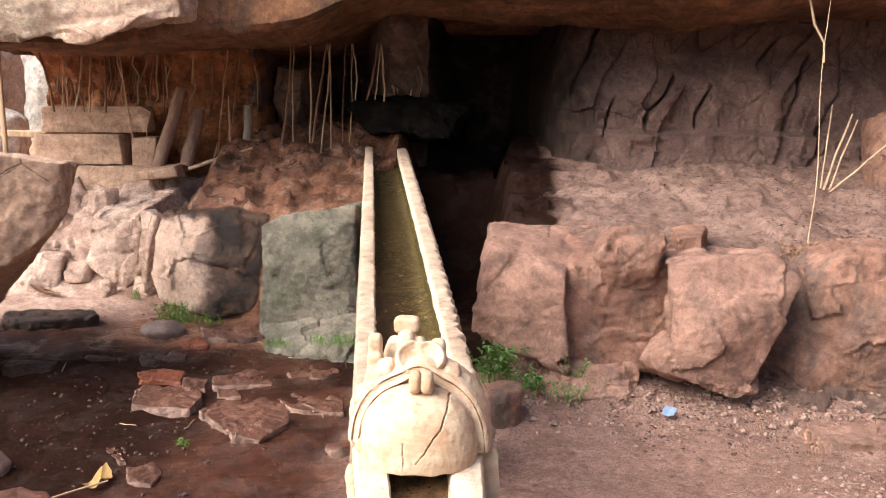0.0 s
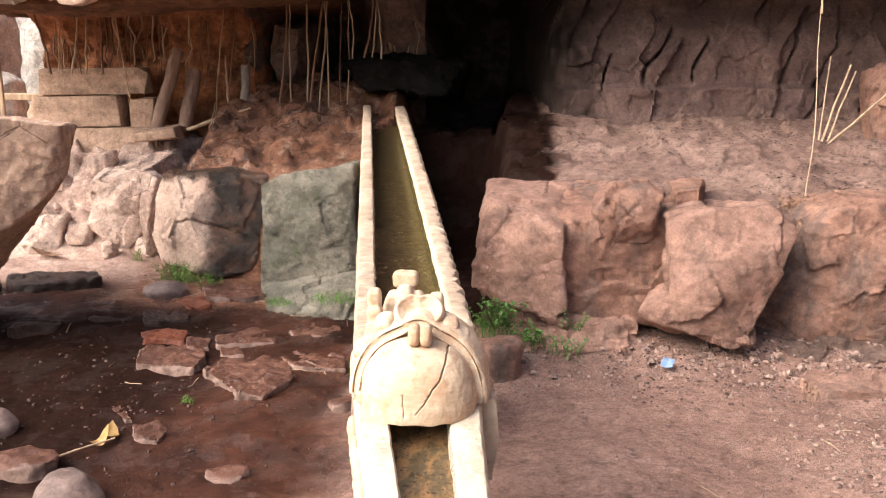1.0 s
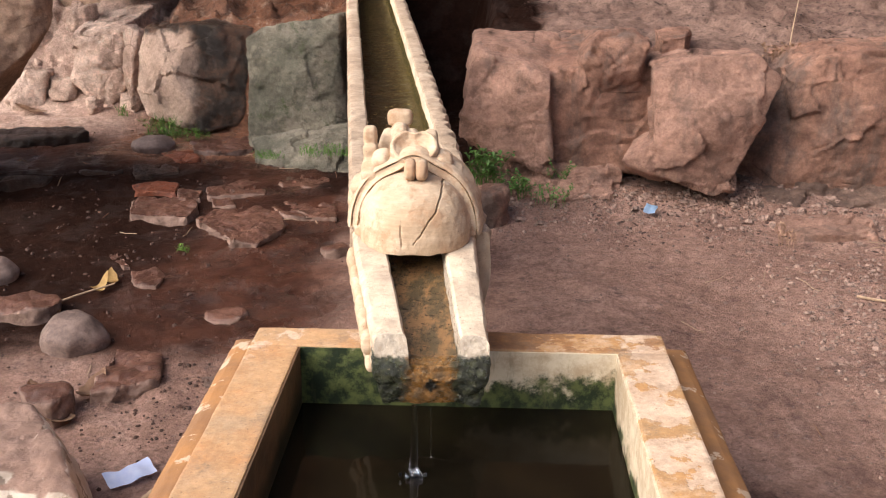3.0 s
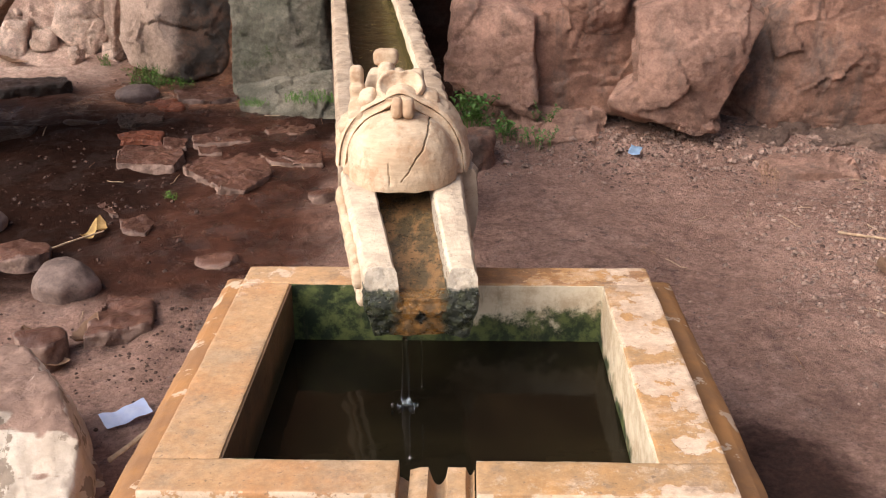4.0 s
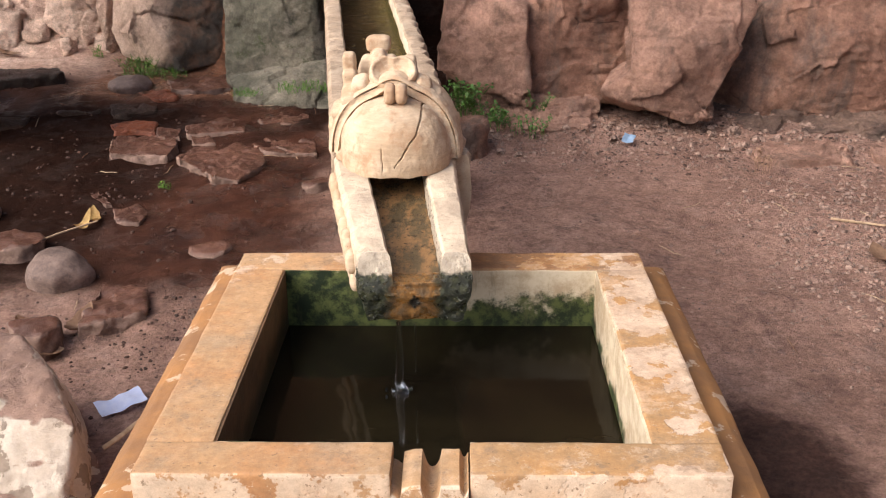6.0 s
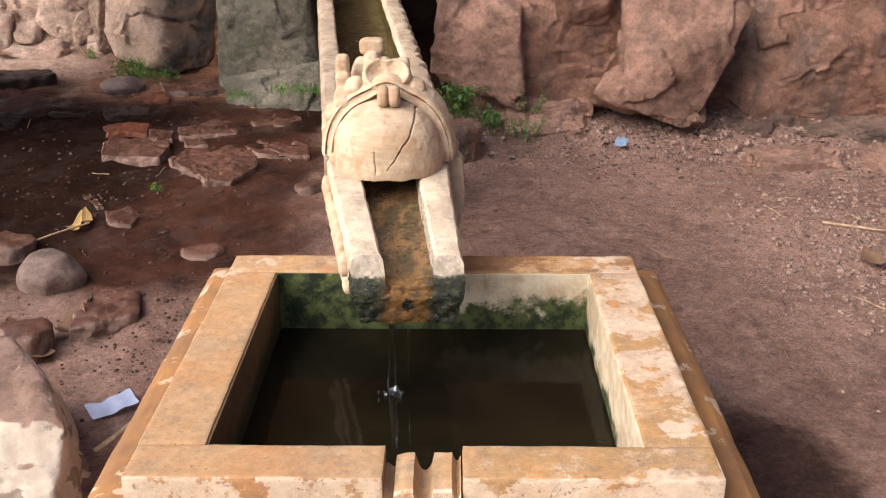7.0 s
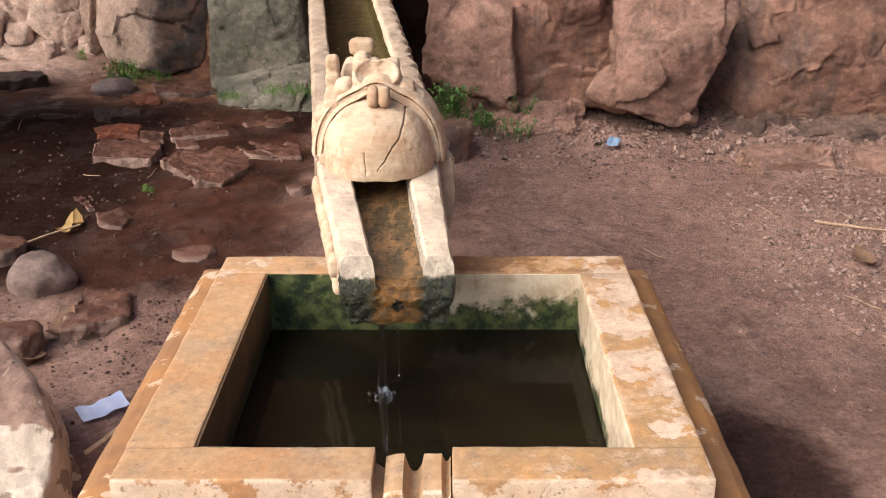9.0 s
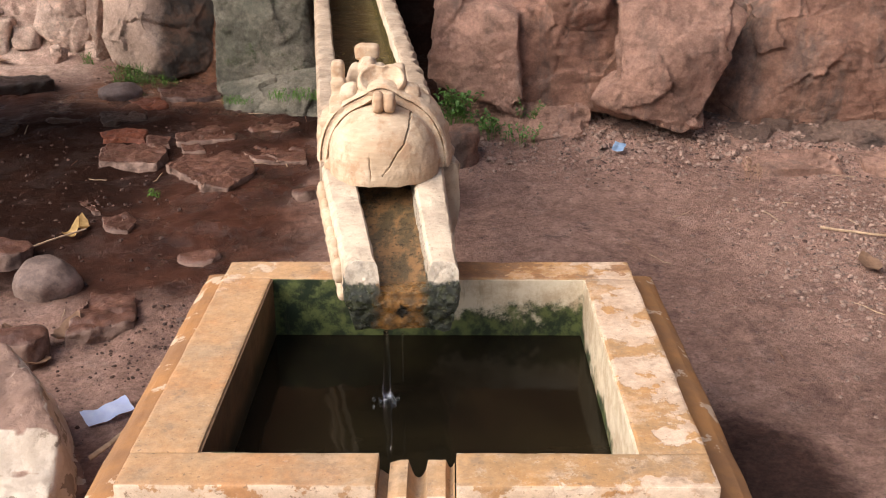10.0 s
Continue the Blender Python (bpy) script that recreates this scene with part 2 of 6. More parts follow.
def algae_material():
    """Wet crust of ochre and black-green algae on the spout's end."""
    n = Nodes("wet ochre algae crust")
    side = n.op("ABSOLUTE", n.op("ADD", n.x, 0.055))
    dark = n.step(n.op("ADD", side, n.op("MULTIPLY", n.noise(30, 5, 0.7), 0.09)), 0.080, 0.108)
    och = n.mix(n.step(n.noise(45, 6, 0.7), 0.38, 0.62), (0.27, 0.125, 0.03), (0.085, 0.045, 0.015))
    green = n.mix(n.step(n.noise(50, 5, 0.7), 0.45, 0.65), (0.012, 0.014, 0.008), (0.045, 0.048, 0.02))
    col = n.mix(dark, och, green)
    spots = n.step(n.noise(120, 3, 0.5), 0.66, 0.72)
    col = n.mix(n.op("MULTIPLY", spots, 0.5), col, (0.45, 0.36, 0.22))
    # the hole's inner darkness is painted on, the face is not cut
    hole = n.op("ADD", n.op("ABSOLUTE", n.op("ADD", n.x, 0.052)), n.op("ABSOLUTE", n.op("MULTIPLY", n.op("SUBTRACT", n.z, 0.505), 0.7)))
    col = n.mix(n.step(n.op("ADD", hole, n.op("MULTIPLY", n.noise(60, 4), 0.03)), 0.024, 0.036), (0.008, 0.007, 0.005), col)
    bare = n.step(n.op("ADD", n.z, n.op("MULTIPLY", n.op("SUBTRACT", n.noise(24, 5, 0.7), 0.5), 0.05)), 0.572, 0.582)
    col = n.mix(bare, col, n.mix(n.step(n.noise(40, 5, 0.7), 0.4, 0.6), (0.52, 0.43, 0.33), (0.37, 0.30, 0.23)))
    return n.done(col, n.step(n.noise(60, 3), 0.3, 0.7, 0.15, 0.6), n.bump(n.noise(70, 6, 0.7), 0.9, 0.012), 0.5)


def trough_bed_material():
    n = Nodes("wet trough bed")
    col = n.mix(n.step(n.noise(14, 6, 0.7), 0.4, 0.62), (0.055, 0.034, 0.013), (0.018, 0.016, 0.008))
    spots = n.step(n.noise(95, 4, 0.6), 0.58, 0.68)
    col = n.mix(n.op("MULTIPLY", spots, 0.8), col, (0.025, 0.018, 0.012))
    across = n.op("ADD", n.x, n.op("MULTIPLY", n.op("SUBTRACT", n.y, 0.93), 0.135))
    moss = n.step(n.op("ADD", across, n.op("MULTIPLY", n.op("SUBTRACT", n.noise(9, 7, 0.75), 0.5), 0.16)), -0.07, 0.0)
    col = n.mix(n.op("MULTIPLY", moss, 0.5), col, n.mix(n.step(n.noise(30, 7, 0.8), 0.4, 0.62), (0.15, 0.11, 0.035), (0.05, 0.042, 0.014)))
    gold = n.step(n.noise(60, 4, 0.6), 0.62, 0.68)
    col = n.mix(n.op("MULTIPLY", gold, 0.6), col, (0.34, 0.25, 0.11))
    return n.done(col, 0.22, n.bump(n.noise(40, 5, 0.6), 0.35, 0.01), 0.5)


def plain_bed(name, a, b):
    n = Nodes(name)
    col = n.mix(n.step(n.noise(18, 6, 0.7, (1.6, 0.6, 1)), 0.4, 0.6), a, b)
    spots = n.step(n.noise(95, 4, 0.6), 0.57, 0.66)
    col = n.mix(n.op("MULTIPLY", spots, 0.85), col, (0.03, 0.02, 0.013))
    return n.done(col, 0.25, n.bump(n.noise(50, 5, 0.6), 0.4, 0.01), 0.5)


def plaster_material():
    """Cream render of the basin: ochre film peeled in sharp-edged patches, orange on one side."""
    n = Nodes("peeling basin render")
    cream = n.mix(n.step(n.noise(13, 7, 0.7), 0.35, 0.65), (0.55, 0.405, 0.295), (0.44, 0.30, 0.20))
    film = n.mix(n.step(n.noise(6, 6, 0.65), 0.36, 0.64), (0.42, 0.22, 0.085), (0.33, 0.20, 0.10))
    orange = n.mix(n.step(n.noise(8, 6, 0.7), 0.4, 0.66), (0.41, 0.24, 0.12), (0.35, 0.23, 0.135))
    film = n.mix(n.step(n.op("ADD", n.x, n.op("MULTIPLY", n.noise(5), 0.3)), 0.1, 0.35), orange, film)
    patch = n.noise(5.5, 7, 0.62)
    edge = n.step(n.x, -0.3, 0.5, 0.40, 0.49)
    film_mask = n.step(n.op("SUBTRACT", patch, edge), -0.008, 0.012)
    col = n.mix(film_mask, cream, film)
    rust = n.op("MULTIPLY", n.step(n.noise(3.2, 8, 0.7), 0.46, 0.62), n.step(n.x, 0.2, -0.2))
    col = n.mix(n.op("MULTIPLY", rust, 0.75), col, n.mix(n.step(n.noise(30, 7, 0.8), 0.4, 0.62), (0.42, 0.20, 0.08), (0.34, 0.18, 0.088)))
    film2 = n.step(n.noise(9, 8, 0.75), 0.5, 0.66)
    far_side = n.step(n.op("ADD", n.x, n.op("MULTIPLY", n.noise(4, 5), 0.2)), -0.15, 0.25, 0.2, 1.0)
    col = n.mix(n.op("MULTIPLY", n.op("MULTIPLY", film2, 0.5), far_side), col, (0.60, 0.43, 0.30))
    grime = n.step(n.noise(4, 8, 0.75), 0.52, 0.68)
    col = n.mix(n.op("MULTIPLY", grime, 0.5), col, (0.26, 0.165, 0.10))
    worn_off = n.step(n.noise(20, 8, 0.8), 0.53, 0.6)
    col = n.mix(n.op("MULTIPLY", n.op("MULTIPLY", worn_off, 0.4), far_side), col, (0.58, 0.44, 0.32))
    damp = n.op("MULTIPLY", n.op("MULTIPLY", n.step(n.y, 0.795, 0.81), n.step(n.x, 0.0, 0.03)), n.step(n.op("ADD", n.noise(6, 9, 0.7), n.op("MULTIPLY", n.x, -0.22)), 0.41, 0.43))
    col = n.mix(n.op("MULTIPLY", damp, 0.85), col, n.mix(n.step(n.noise(15, 6, 0.7), 0.4, 0.6), (0.30, 0.135, 0.05), (0.20, 0.095, 0.045)))
    smudge = n.step(n.noise(12, 7, 0.75), 0.55, 0.68)
    col = n.mix(n.op("MULTIPLY", smudge, 0.7), col, (0.235, 0.155, 0.10))
    peeled = n.op("MULTIPLY", n.step(n.y, -0.1, -0.106), n.step(n.noise(14, 8, 0.7), 0.56, 0.53))
    col = n.mix(n.op("MULTIPLY", peeled, 0.8), col, (0.62, 0.50, 0.38))
    fleck = n.noise(38, 9, 0.85)
    col = n.mix(0.5, col, n.tone(n.step(fleck, 0.3, 0.7), col))
    specks = n.step(n.noise(80, 4, 0.7), 0.60, 0.68)
    col = n.mix(n.op("MULTIPLY", specks, 0.7), col, (0.15, 0.09, 0.05))
    b = n.bump(film_mask, 0.35, 0.004)
    b = n.bump(n.noise(45, 7, 0.7), 0.25, 0.006, b)
    return n.done(col, 0.72, b, 0.35)


# the brown holds the shade of the wall that faces away from the sun
def shaded_wall_material():
    n = Nodes("dark brown shaded and stained pool wall")
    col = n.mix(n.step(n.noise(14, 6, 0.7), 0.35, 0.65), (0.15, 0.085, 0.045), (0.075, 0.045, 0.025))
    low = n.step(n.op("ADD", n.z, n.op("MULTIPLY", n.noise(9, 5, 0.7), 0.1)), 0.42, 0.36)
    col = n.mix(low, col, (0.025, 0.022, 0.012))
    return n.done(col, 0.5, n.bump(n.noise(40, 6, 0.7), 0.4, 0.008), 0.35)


def moulding_material():
    n = Nodes("brown worn moulding render")
    col = n.mix(n.step(n.noise(7, 6, 0.65), 0.35, 0.65), (0.33, 0.155, 0.055), (0.22, 0.11, 0.05))
    chips = n.step(n.noise(12, 7, 0.65), 0.58, 0.60)
    col = n.mix(chips, col, (0.47, 0.34, 0.235))
    return n.done(col, 0.7, n.bump(n.noise(40, 6, 0.7), 0.3, 0.008), 0.35)


def pool_wall_material():
    """Pale render inside the basin with green algae climbing up from the water."""
    n = Nodes("algae covered pool wall")
    pale = n.mix(n.step(n.noise(16, 6, 0.7), 0.35, 0.65), (0.62, 0.52, 0.38), (0.42, 0.31, 0.20))
    height = n.op("ADD", n.op("SUBTRACT", n.z, 0.29), n.op("MULTIPLY", n.op("SUBTRACT", n.noise(7, 6, 0.7), 0.5), 0.36))
    back = n.op("ADD", n.step(n.y, 0.7, 0.79, 0.0, 0.055), n.op("MULTIPLY", n.step(n.x, 0.06, -0.12), 0.14))
    algae = n.step(n.op("SUBTRACT", height, back), -0.015, 0.035, 1.0, 0.0)
    green = n.mix(n.step(n.noise(24, 6, 0.7), 0.4, 0.62), (0.010, 0.018, 0.006), (0.085, 0.10, 0.03))
    col = n.mix(algae, pale, green)
    runs = n.step(n.noise(20, 5, 0.7, (1, 1, 0.15)), 0.55, 0.7)
    col = n.mix(n.op("MULTIPLY", runs, 0.45), col, (0.12, 0.10, 0.05))
    return n.done(col, 0.6, n.bump(n.noise(40, 6, 0.7), 0.4, 0.008), 0.4)


def ground_material():
    """Trodden reddish earth, wet by the spring and in the hollow, with painted shade."""
    n = Nodes("reddish trodden earth")
    wob = n.op("MULTIPLY", n.op("SUBTRACT", n.noise(1.3, 6, 0.65), 0.5), 1.3)
    dry = n.mix(n.step(n.noise(1.7, 8, 0.65), 0.36, 0.64), (0.39, 0.238, 0.186), (0.275, 0.162, 0.126))
    dry = n.mix(n.op("MULTIPLY", n.step(n.noise(5.5, 7, 0.7), 0.52, 0.68), 0.6), dry, (0.41, 0.27, 0.22))
    dry = n.mix(n.op("MULTIPLY", n.step(n.noise(14, 6, 0.75), 0.56, 0.66), 0.7), dry, (0.10, 0.062, 0.055))
    dry = n.mix(n.op("MULTIPLY", n.step(n.noise(3.2, 8, 0.72), 0.55, 0.63), 0.55), dry, (0.17, 0.10, 0.082))
    dry = n.mix(n.op("MULTIPLY", n.step(n.noise(28, 6, 0.8), 0.57, 0.65), 0.55), dry, (0.38, 0.265, 0.225))
    dry = n.mix(n.op("MULTIPLY", n.step(n.noise(45, 5, 0.8), 0.58, 0.66), 0.6), dry, (0.08, 0.05, 0.045))
    # the raised shelf of pale bare rock and dust
    shelf = n.step(n.op("ADD", n.z, n.op("MULTIPLY", wob, 0.2)), 0.35, 0.6)
    pale = n.mix(n.step(n.noise(2.5, 8, 0.7), 0.36, 0.64), (0.31, 0.20, 0.16), (0.205, 0.125, 0.10))
    pale = n.mix(n.step(n.noise(9, 8, 0.78), 0.54, 0.64), pale, (0.13, 0.085, 0.07))
    pale = n.mix(n.op("MULTIPLY", n.step(n.noise(30, 6, 0.8), 0.52, 0.62), 0.75), pale, (0.07, 0.046, 0.04))
    dry = n.mix(shelf, dry, pale)
    # the pale slope at the mouth on the far side, whitened for its daylight
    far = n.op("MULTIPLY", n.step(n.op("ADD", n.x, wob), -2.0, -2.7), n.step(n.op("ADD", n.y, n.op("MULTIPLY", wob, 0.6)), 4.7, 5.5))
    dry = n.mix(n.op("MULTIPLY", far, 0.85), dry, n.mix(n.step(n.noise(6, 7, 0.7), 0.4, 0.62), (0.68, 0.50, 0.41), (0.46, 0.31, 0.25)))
    wet_side = n.op("MULTIPLY", n.step(n.op("ADD", n.x, n.op("MULTIPLY", wob, 0.5)), -0.35, -0.75), n.step(n.op("ADD", n.y, n.op("MULTIPLY", wob, 0.8)), 5.1, 4.7))
    wet_side = n.op("MULTIPLY", wet_side, n.step(n.op("ADD", n.y, n.op("MULTIPLY", wob, 0.7)), 1.7, 2.15))
    bank = n.op("MULTIPLY", n.step(n.op("ADD", n.x, n.op("MULTIPLY", wob, 0.5)), -2.5, -2.1), n.step(n.op("ADD", n.x, n.op("MULTIPLY", wob, 0.35)), 0.50, 0.36))
    bank = n.op("MULTIPLY", bank, n.step(n.op("ADD", n.y, n.op("MULTIPLY", wob, 0.3)), 4.35, 4.6))
    # mask for the gap under the trough, its shade painted as black mud
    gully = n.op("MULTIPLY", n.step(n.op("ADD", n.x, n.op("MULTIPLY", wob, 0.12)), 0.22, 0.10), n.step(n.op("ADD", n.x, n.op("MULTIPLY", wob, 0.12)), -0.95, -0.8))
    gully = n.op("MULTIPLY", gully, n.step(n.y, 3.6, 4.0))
    wet = n.op("MAXIMUM", n.op("MAXIMUM", wet_side, bank), gully)
    # a dark red-brown patch on the earth right of the basin
    dark_patch = n.op("ADD", n.op("POWER", n.op("DIVIDE", n.op("SUBTRACT", n.x, 0.80), 0.26), 2.0), n.op("POWER", n.op("DIVIDE", n.op("SUBTRACT", n.y, 0.50), 0.42), 2.0))
    dark_patch = n.step(n.op("ADD", dark_patch, n.op("MULTIPLY", n.op("SUBTRACT", n.noise(5, 7, 0.7), 0.5), 1.6)), 1.25, 0.6)
    dry = n.mix(n.op("MULTIPLY", dark_patch, 0.85), dry, n.mix(n.step(n.noise(12, 6, 0.7), 0.4, 0.6), (0.050, 0.022, 0.017), (0.028, 0.013, 0.011)))
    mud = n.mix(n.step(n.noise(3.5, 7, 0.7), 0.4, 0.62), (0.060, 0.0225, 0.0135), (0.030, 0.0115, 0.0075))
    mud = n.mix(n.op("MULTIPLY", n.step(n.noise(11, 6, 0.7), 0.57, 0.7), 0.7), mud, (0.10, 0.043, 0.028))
    # shade put into the mud at far left and in the gully; wet bank joins
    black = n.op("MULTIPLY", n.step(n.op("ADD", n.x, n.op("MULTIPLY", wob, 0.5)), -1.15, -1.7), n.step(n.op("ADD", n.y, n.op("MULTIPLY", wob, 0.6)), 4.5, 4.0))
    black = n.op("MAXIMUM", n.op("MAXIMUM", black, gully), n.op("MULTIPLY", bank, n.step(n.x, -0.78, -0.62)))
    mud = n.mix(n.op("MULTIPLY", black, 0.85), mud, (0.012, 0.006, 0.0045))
    bank_brown = n.mix(n.step(n.noise(5, 8, 0.72), 0.4, 0.62), (0.25, 0.115, 0.068), (0.11, 0.052, 0.033))
    bank_brown = n.mix(n.op("MULTIPLY", n.step(n.noise(8, 7, 0.75), 0.54, 0.64), 0.8), bank_brown, (0.40, 0.265, 0.19))
    mud = n.mix(n.op("MULTIPLY", bank, n.step(n.x, -0.55, -0.75)), mud, bank_brown)
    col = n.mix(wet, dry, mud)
    grain = n.noise(60, 6, 0.8)
    col = n.mix(0.7, col, n.tone(n.step(grain, 0.25, 0.75), col))
    tread = n.noise(19, 9, 0.82)
    col = n.mix(0.6, col, n.tone(n.step(tread, 0.33, 0.67), col))
    puddle = n.op("MULTIPLY", wet, n.step(n.noise(4.5, 5, 0.6), 0.48, 0.6))
    rough = n.mix(wet, (0.93, 0.93, 0.93), n.mix(puddle, (0.42, 0.42, 0.42), (0.10, 0.10, 0.10)))
    calm = n.op("MULTIPLY_ADD", n.op("MULTIPLY", wet, n.step(n.y, 4.9, 4.5)), -0.72, 1.0)
    rough = n.mix(n.op("MULTIPLY", n.op("MULTIPLY", black, wet), 0.8), rough, (0.85, 0.85, 0.85))
    b = n.bump(n.op("MULTIPLY", n.noise(13, 11, 0.78), calm), 0.95, 0.05)
    b = n.bump(n.op("MULTIPLY", grain, calm), 0.7, 0.008, b)
    return n.done(col, rough, b, n.op("MULTIPLY", n.op("MULTIPLY_ADD", puddle, 0.36, 0.10), n.op("MULTIPLY_ADD", n.op("MULTIPLY", black, wet), -0.8, 1.0)))


def plain_material(name, a, b, scale=20.0, rough=0.7, relief=0.3, stretch=None):
    n = Nodes(name)
    v = n.noise(scale, 6, 0.65, stretch)
    return n.done(n.mix(n.step(v, 0.35, 0.65), a, b), rough, n.bump(v, relief, 0.005), 0.35)


def water_material():
    n = Nodes("murky still water")
    col = n.mix(n.step(n.noise(3, 4, 0.6), 0.35, 0.7), (0.012, 0.009, 0.0045), (0.005, 0.004, 0.0025))
    rip = n.noise(16, 3, 0.5)
    return n.done(col, 0.08, n.bump(rip, 0.06, 0.01), 0.09)


def drop_material():
    n = Nodes("clear falling water")
    n.bsdf.inputs["Transmission Weight"].default_value = 1.0
    n.bsdf.inputs["IOR"].default_value = 1.33
    return n.done((0.95, 0.97, 1.0), 0.03, None, 0.5)


cream_stone = carved_material()
trough_stone = weathered_material()
gutter_stone = gutter_material()
algae_crust = algae_material()
trough_bed = trough_bed_material()
spout_bed = plain_bed("wet tan spout bed", (0.23, 0.125, 0.055), (0.085, 0.06, 0.032))
plaster = plaster_material()
moulding_render = moulding_material()
pool_wall = pool_wall_material()
shaded_wall = shaded_wall_material()
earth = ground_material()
pool_water = water_material()
falling_water = drop_material()
stick_wood = plain_material("dry bleached stick", (0.44, 0.31, 0.20), (0.28, 0.185, 0.115), 30, 0.8, 0.4, (1, 1, 0.2))
brown_stick = plain_material("brown root wood", (0.22, 0.115, 0.065), (0.13, 0.07, 0.045), 30, 0.85, 0.4, (1, 1, 0.2))
log_wood = plain_material("grey weathered log", (0.27, 0.165, 0.115), (0.18, 0.11, 0.08), 25, 0.85, 0.5, (1, 1, 0.15))
grey_post = plain_material("grey stone post", (0.20, 0.165, 0.135), (0.14, 0.115, 0.095), 18, 0.9, 0.4)
weed_leaf = plain_material("fresh green leaf", (0.095, 0.20, 0.035), (0.05, 0.11, 0.02), 25, 0.5, 0.1)
moss_leaf = plain_material("bright moss blade", (0.13, 0.24, 0.03), (0.07, 0.14, 0.02), 25, 0.6, 0.1)
dry_leaf = plain_material("dry yellow leaf", (0.55, 0.36, 0.14), (0.36, 0.21, 0.08), 20, 0.7, 0.4)
brown_leaf = plain_material("dry brown leaf", (0.36, 0.22, 0.14), (0.22, 0.125, 0.08), 20, 0.8, 0.4)
paper = plain_material("crumpled white paper", (0.78, 0.82, 0.95), (0.62, 0.68, 0.88), 9, 0.6, 0.3)
packet_foil = plain_material("faded blue wrapper", (0.40, 0.55, 0.72), (0.28, 0.40, 0.58), 35, 0.45, 0.3)
gravel_stone = plain_material("small stone chips", (0.32, 0.21, 0.165), (0.10, 0.062, 0.05), 45, 0.9, 0.5)
grit_dark = plain_material("dark leaf litter", (0.085, 0.045, 0.033), (0.035, 0.02, 0.016), 30, 0.95, 0.5)


# ---- mesh helpers ----
def smooth_step(v, low, high):
    v = min(1.0, max(0.0, (v - low) / (high - low)))
    return v * v * (3 - 2 * v)


def mesh_of(name, bm, material, flat=False):
    me = bpy.data.meshes.new(name)
    bm.normal_update()
    bm.to_mesh(me)
    bm.free()
    for m in material if isinstance(material, (list, tuple)) else [material]:
        me.materials.append(m)
    if not flat:
        me.polygons.foreach_set("use_smooth", [True] * len(me.polygons))
        me.set_sharp_from_angle(angle=radians(42))
    return me


def part(name, bm, material, parent, label="", flat=False):
    ob = new(name, mesh_of(name, bm, material, flat))
    ob.parent = parent
    return tagged(ob, label)


def thing(name, bm, material, label, category, group="", kind="", flat=False, at=None):
    """One top-level mesh; its origin goes to the place given, without moving the mesh."""
    if at:
        bmesh.ops.translate(bm, verts=bm.verts, vec=-Vector(at))
    ob = new(name, mesh_of(name, bm, material, flat))
    if at:
        ob.location = at
    return tagged(ob, label, category, group, kind)


def empty(name, at, label, category, group="", kind=""):
    ob = new(name)
    ob.empty_display_size = 0.1
    ob.location = at
    return tagged(ob, label, category, group, kind)


def rough_up(bm, amount, size, seed=0, octaves=4, crack=0.0, crack_size=2.0, chip=0.0, facet=0.0):
    """Weather a surface along its normals: broad dents, chips, and breaks between pieces."""
    bm.normal_update()
    moved = []
    off = Vector((seed * 7.31, seed * 3.17, seed * 5.77))
    for v in bm.verts:
        p = v.co + off
        d = 0.0
        a, s = amount, 1.0 / size
        for _ in range(octaves):
            d += a * noise.noise(p * s)
            a *= 0.5
            s *= 2.1
        if crack:
            w = p + 0.15 * Vector((noise.noise(p * 3), noise.noise(p * 3 + Vector((9, 0, 0))), noise.noise(p * 3 + Vector((0, 9, 0)))))
            f = noise.voronoi(w * crack_size)[0]
            d -= crack * max(0.0, 1 - (f[1] - f[0]) / 0.10)
        if chip:
            c = noise.noise(p * 2.6) + 0.5 * noise.noise(p * 6.1) + 0.25 * noise.noise(p * 13.0)
            d += chip * (math.floor(c * 4.0) + smooth_step(c * 4.0 % 1.0, 0.75, 1.0)) * 0.5 + 0.004 * noise.noise(p * 31.0)
        if facet:
            w = p + 0.03 * Vector((noise.noise(p * 7), noise.noise(p * 7 + Vector((9, 0, 0))), noise.noise(p * 7 + Vector((0, 9, 0)))))
            for s, amp, slope in ((3.2, 0.016, 0.20), (8.5, 0.004, 0.13), (23.0, 0.002, 0.17)):
                q = noise.voronoi(w * s)[1][0]
                lean = Vector((noise.cell(q * 3.1), noise.cell(q * 5.3 + Vector((7, 0, 0))), noise.cell(q * 4.7 + Vector((0, 7, 0)))))
                d += facet * (amp * noise.cell(q * 9.7) + slope * lean.dot(w - q / s))
        moved.append(v.co + v.normal * d)
    for v, co in zip(bm.verts, moved):
        v.co = co


def refine(bm, edge, most=16000):
    for _ in range(9):
        longer = [e for e in bm.edges if e.calc_length() > edge]
        if not longer or len(bm.verts) > most:
            break
        bmesh.ops.subdivide_edges(bm, edges=longer, cuts=1)
        bmesh.ops.triangulate(bm, faces=[f for f in bm.faces if len(f.verts) > 3])


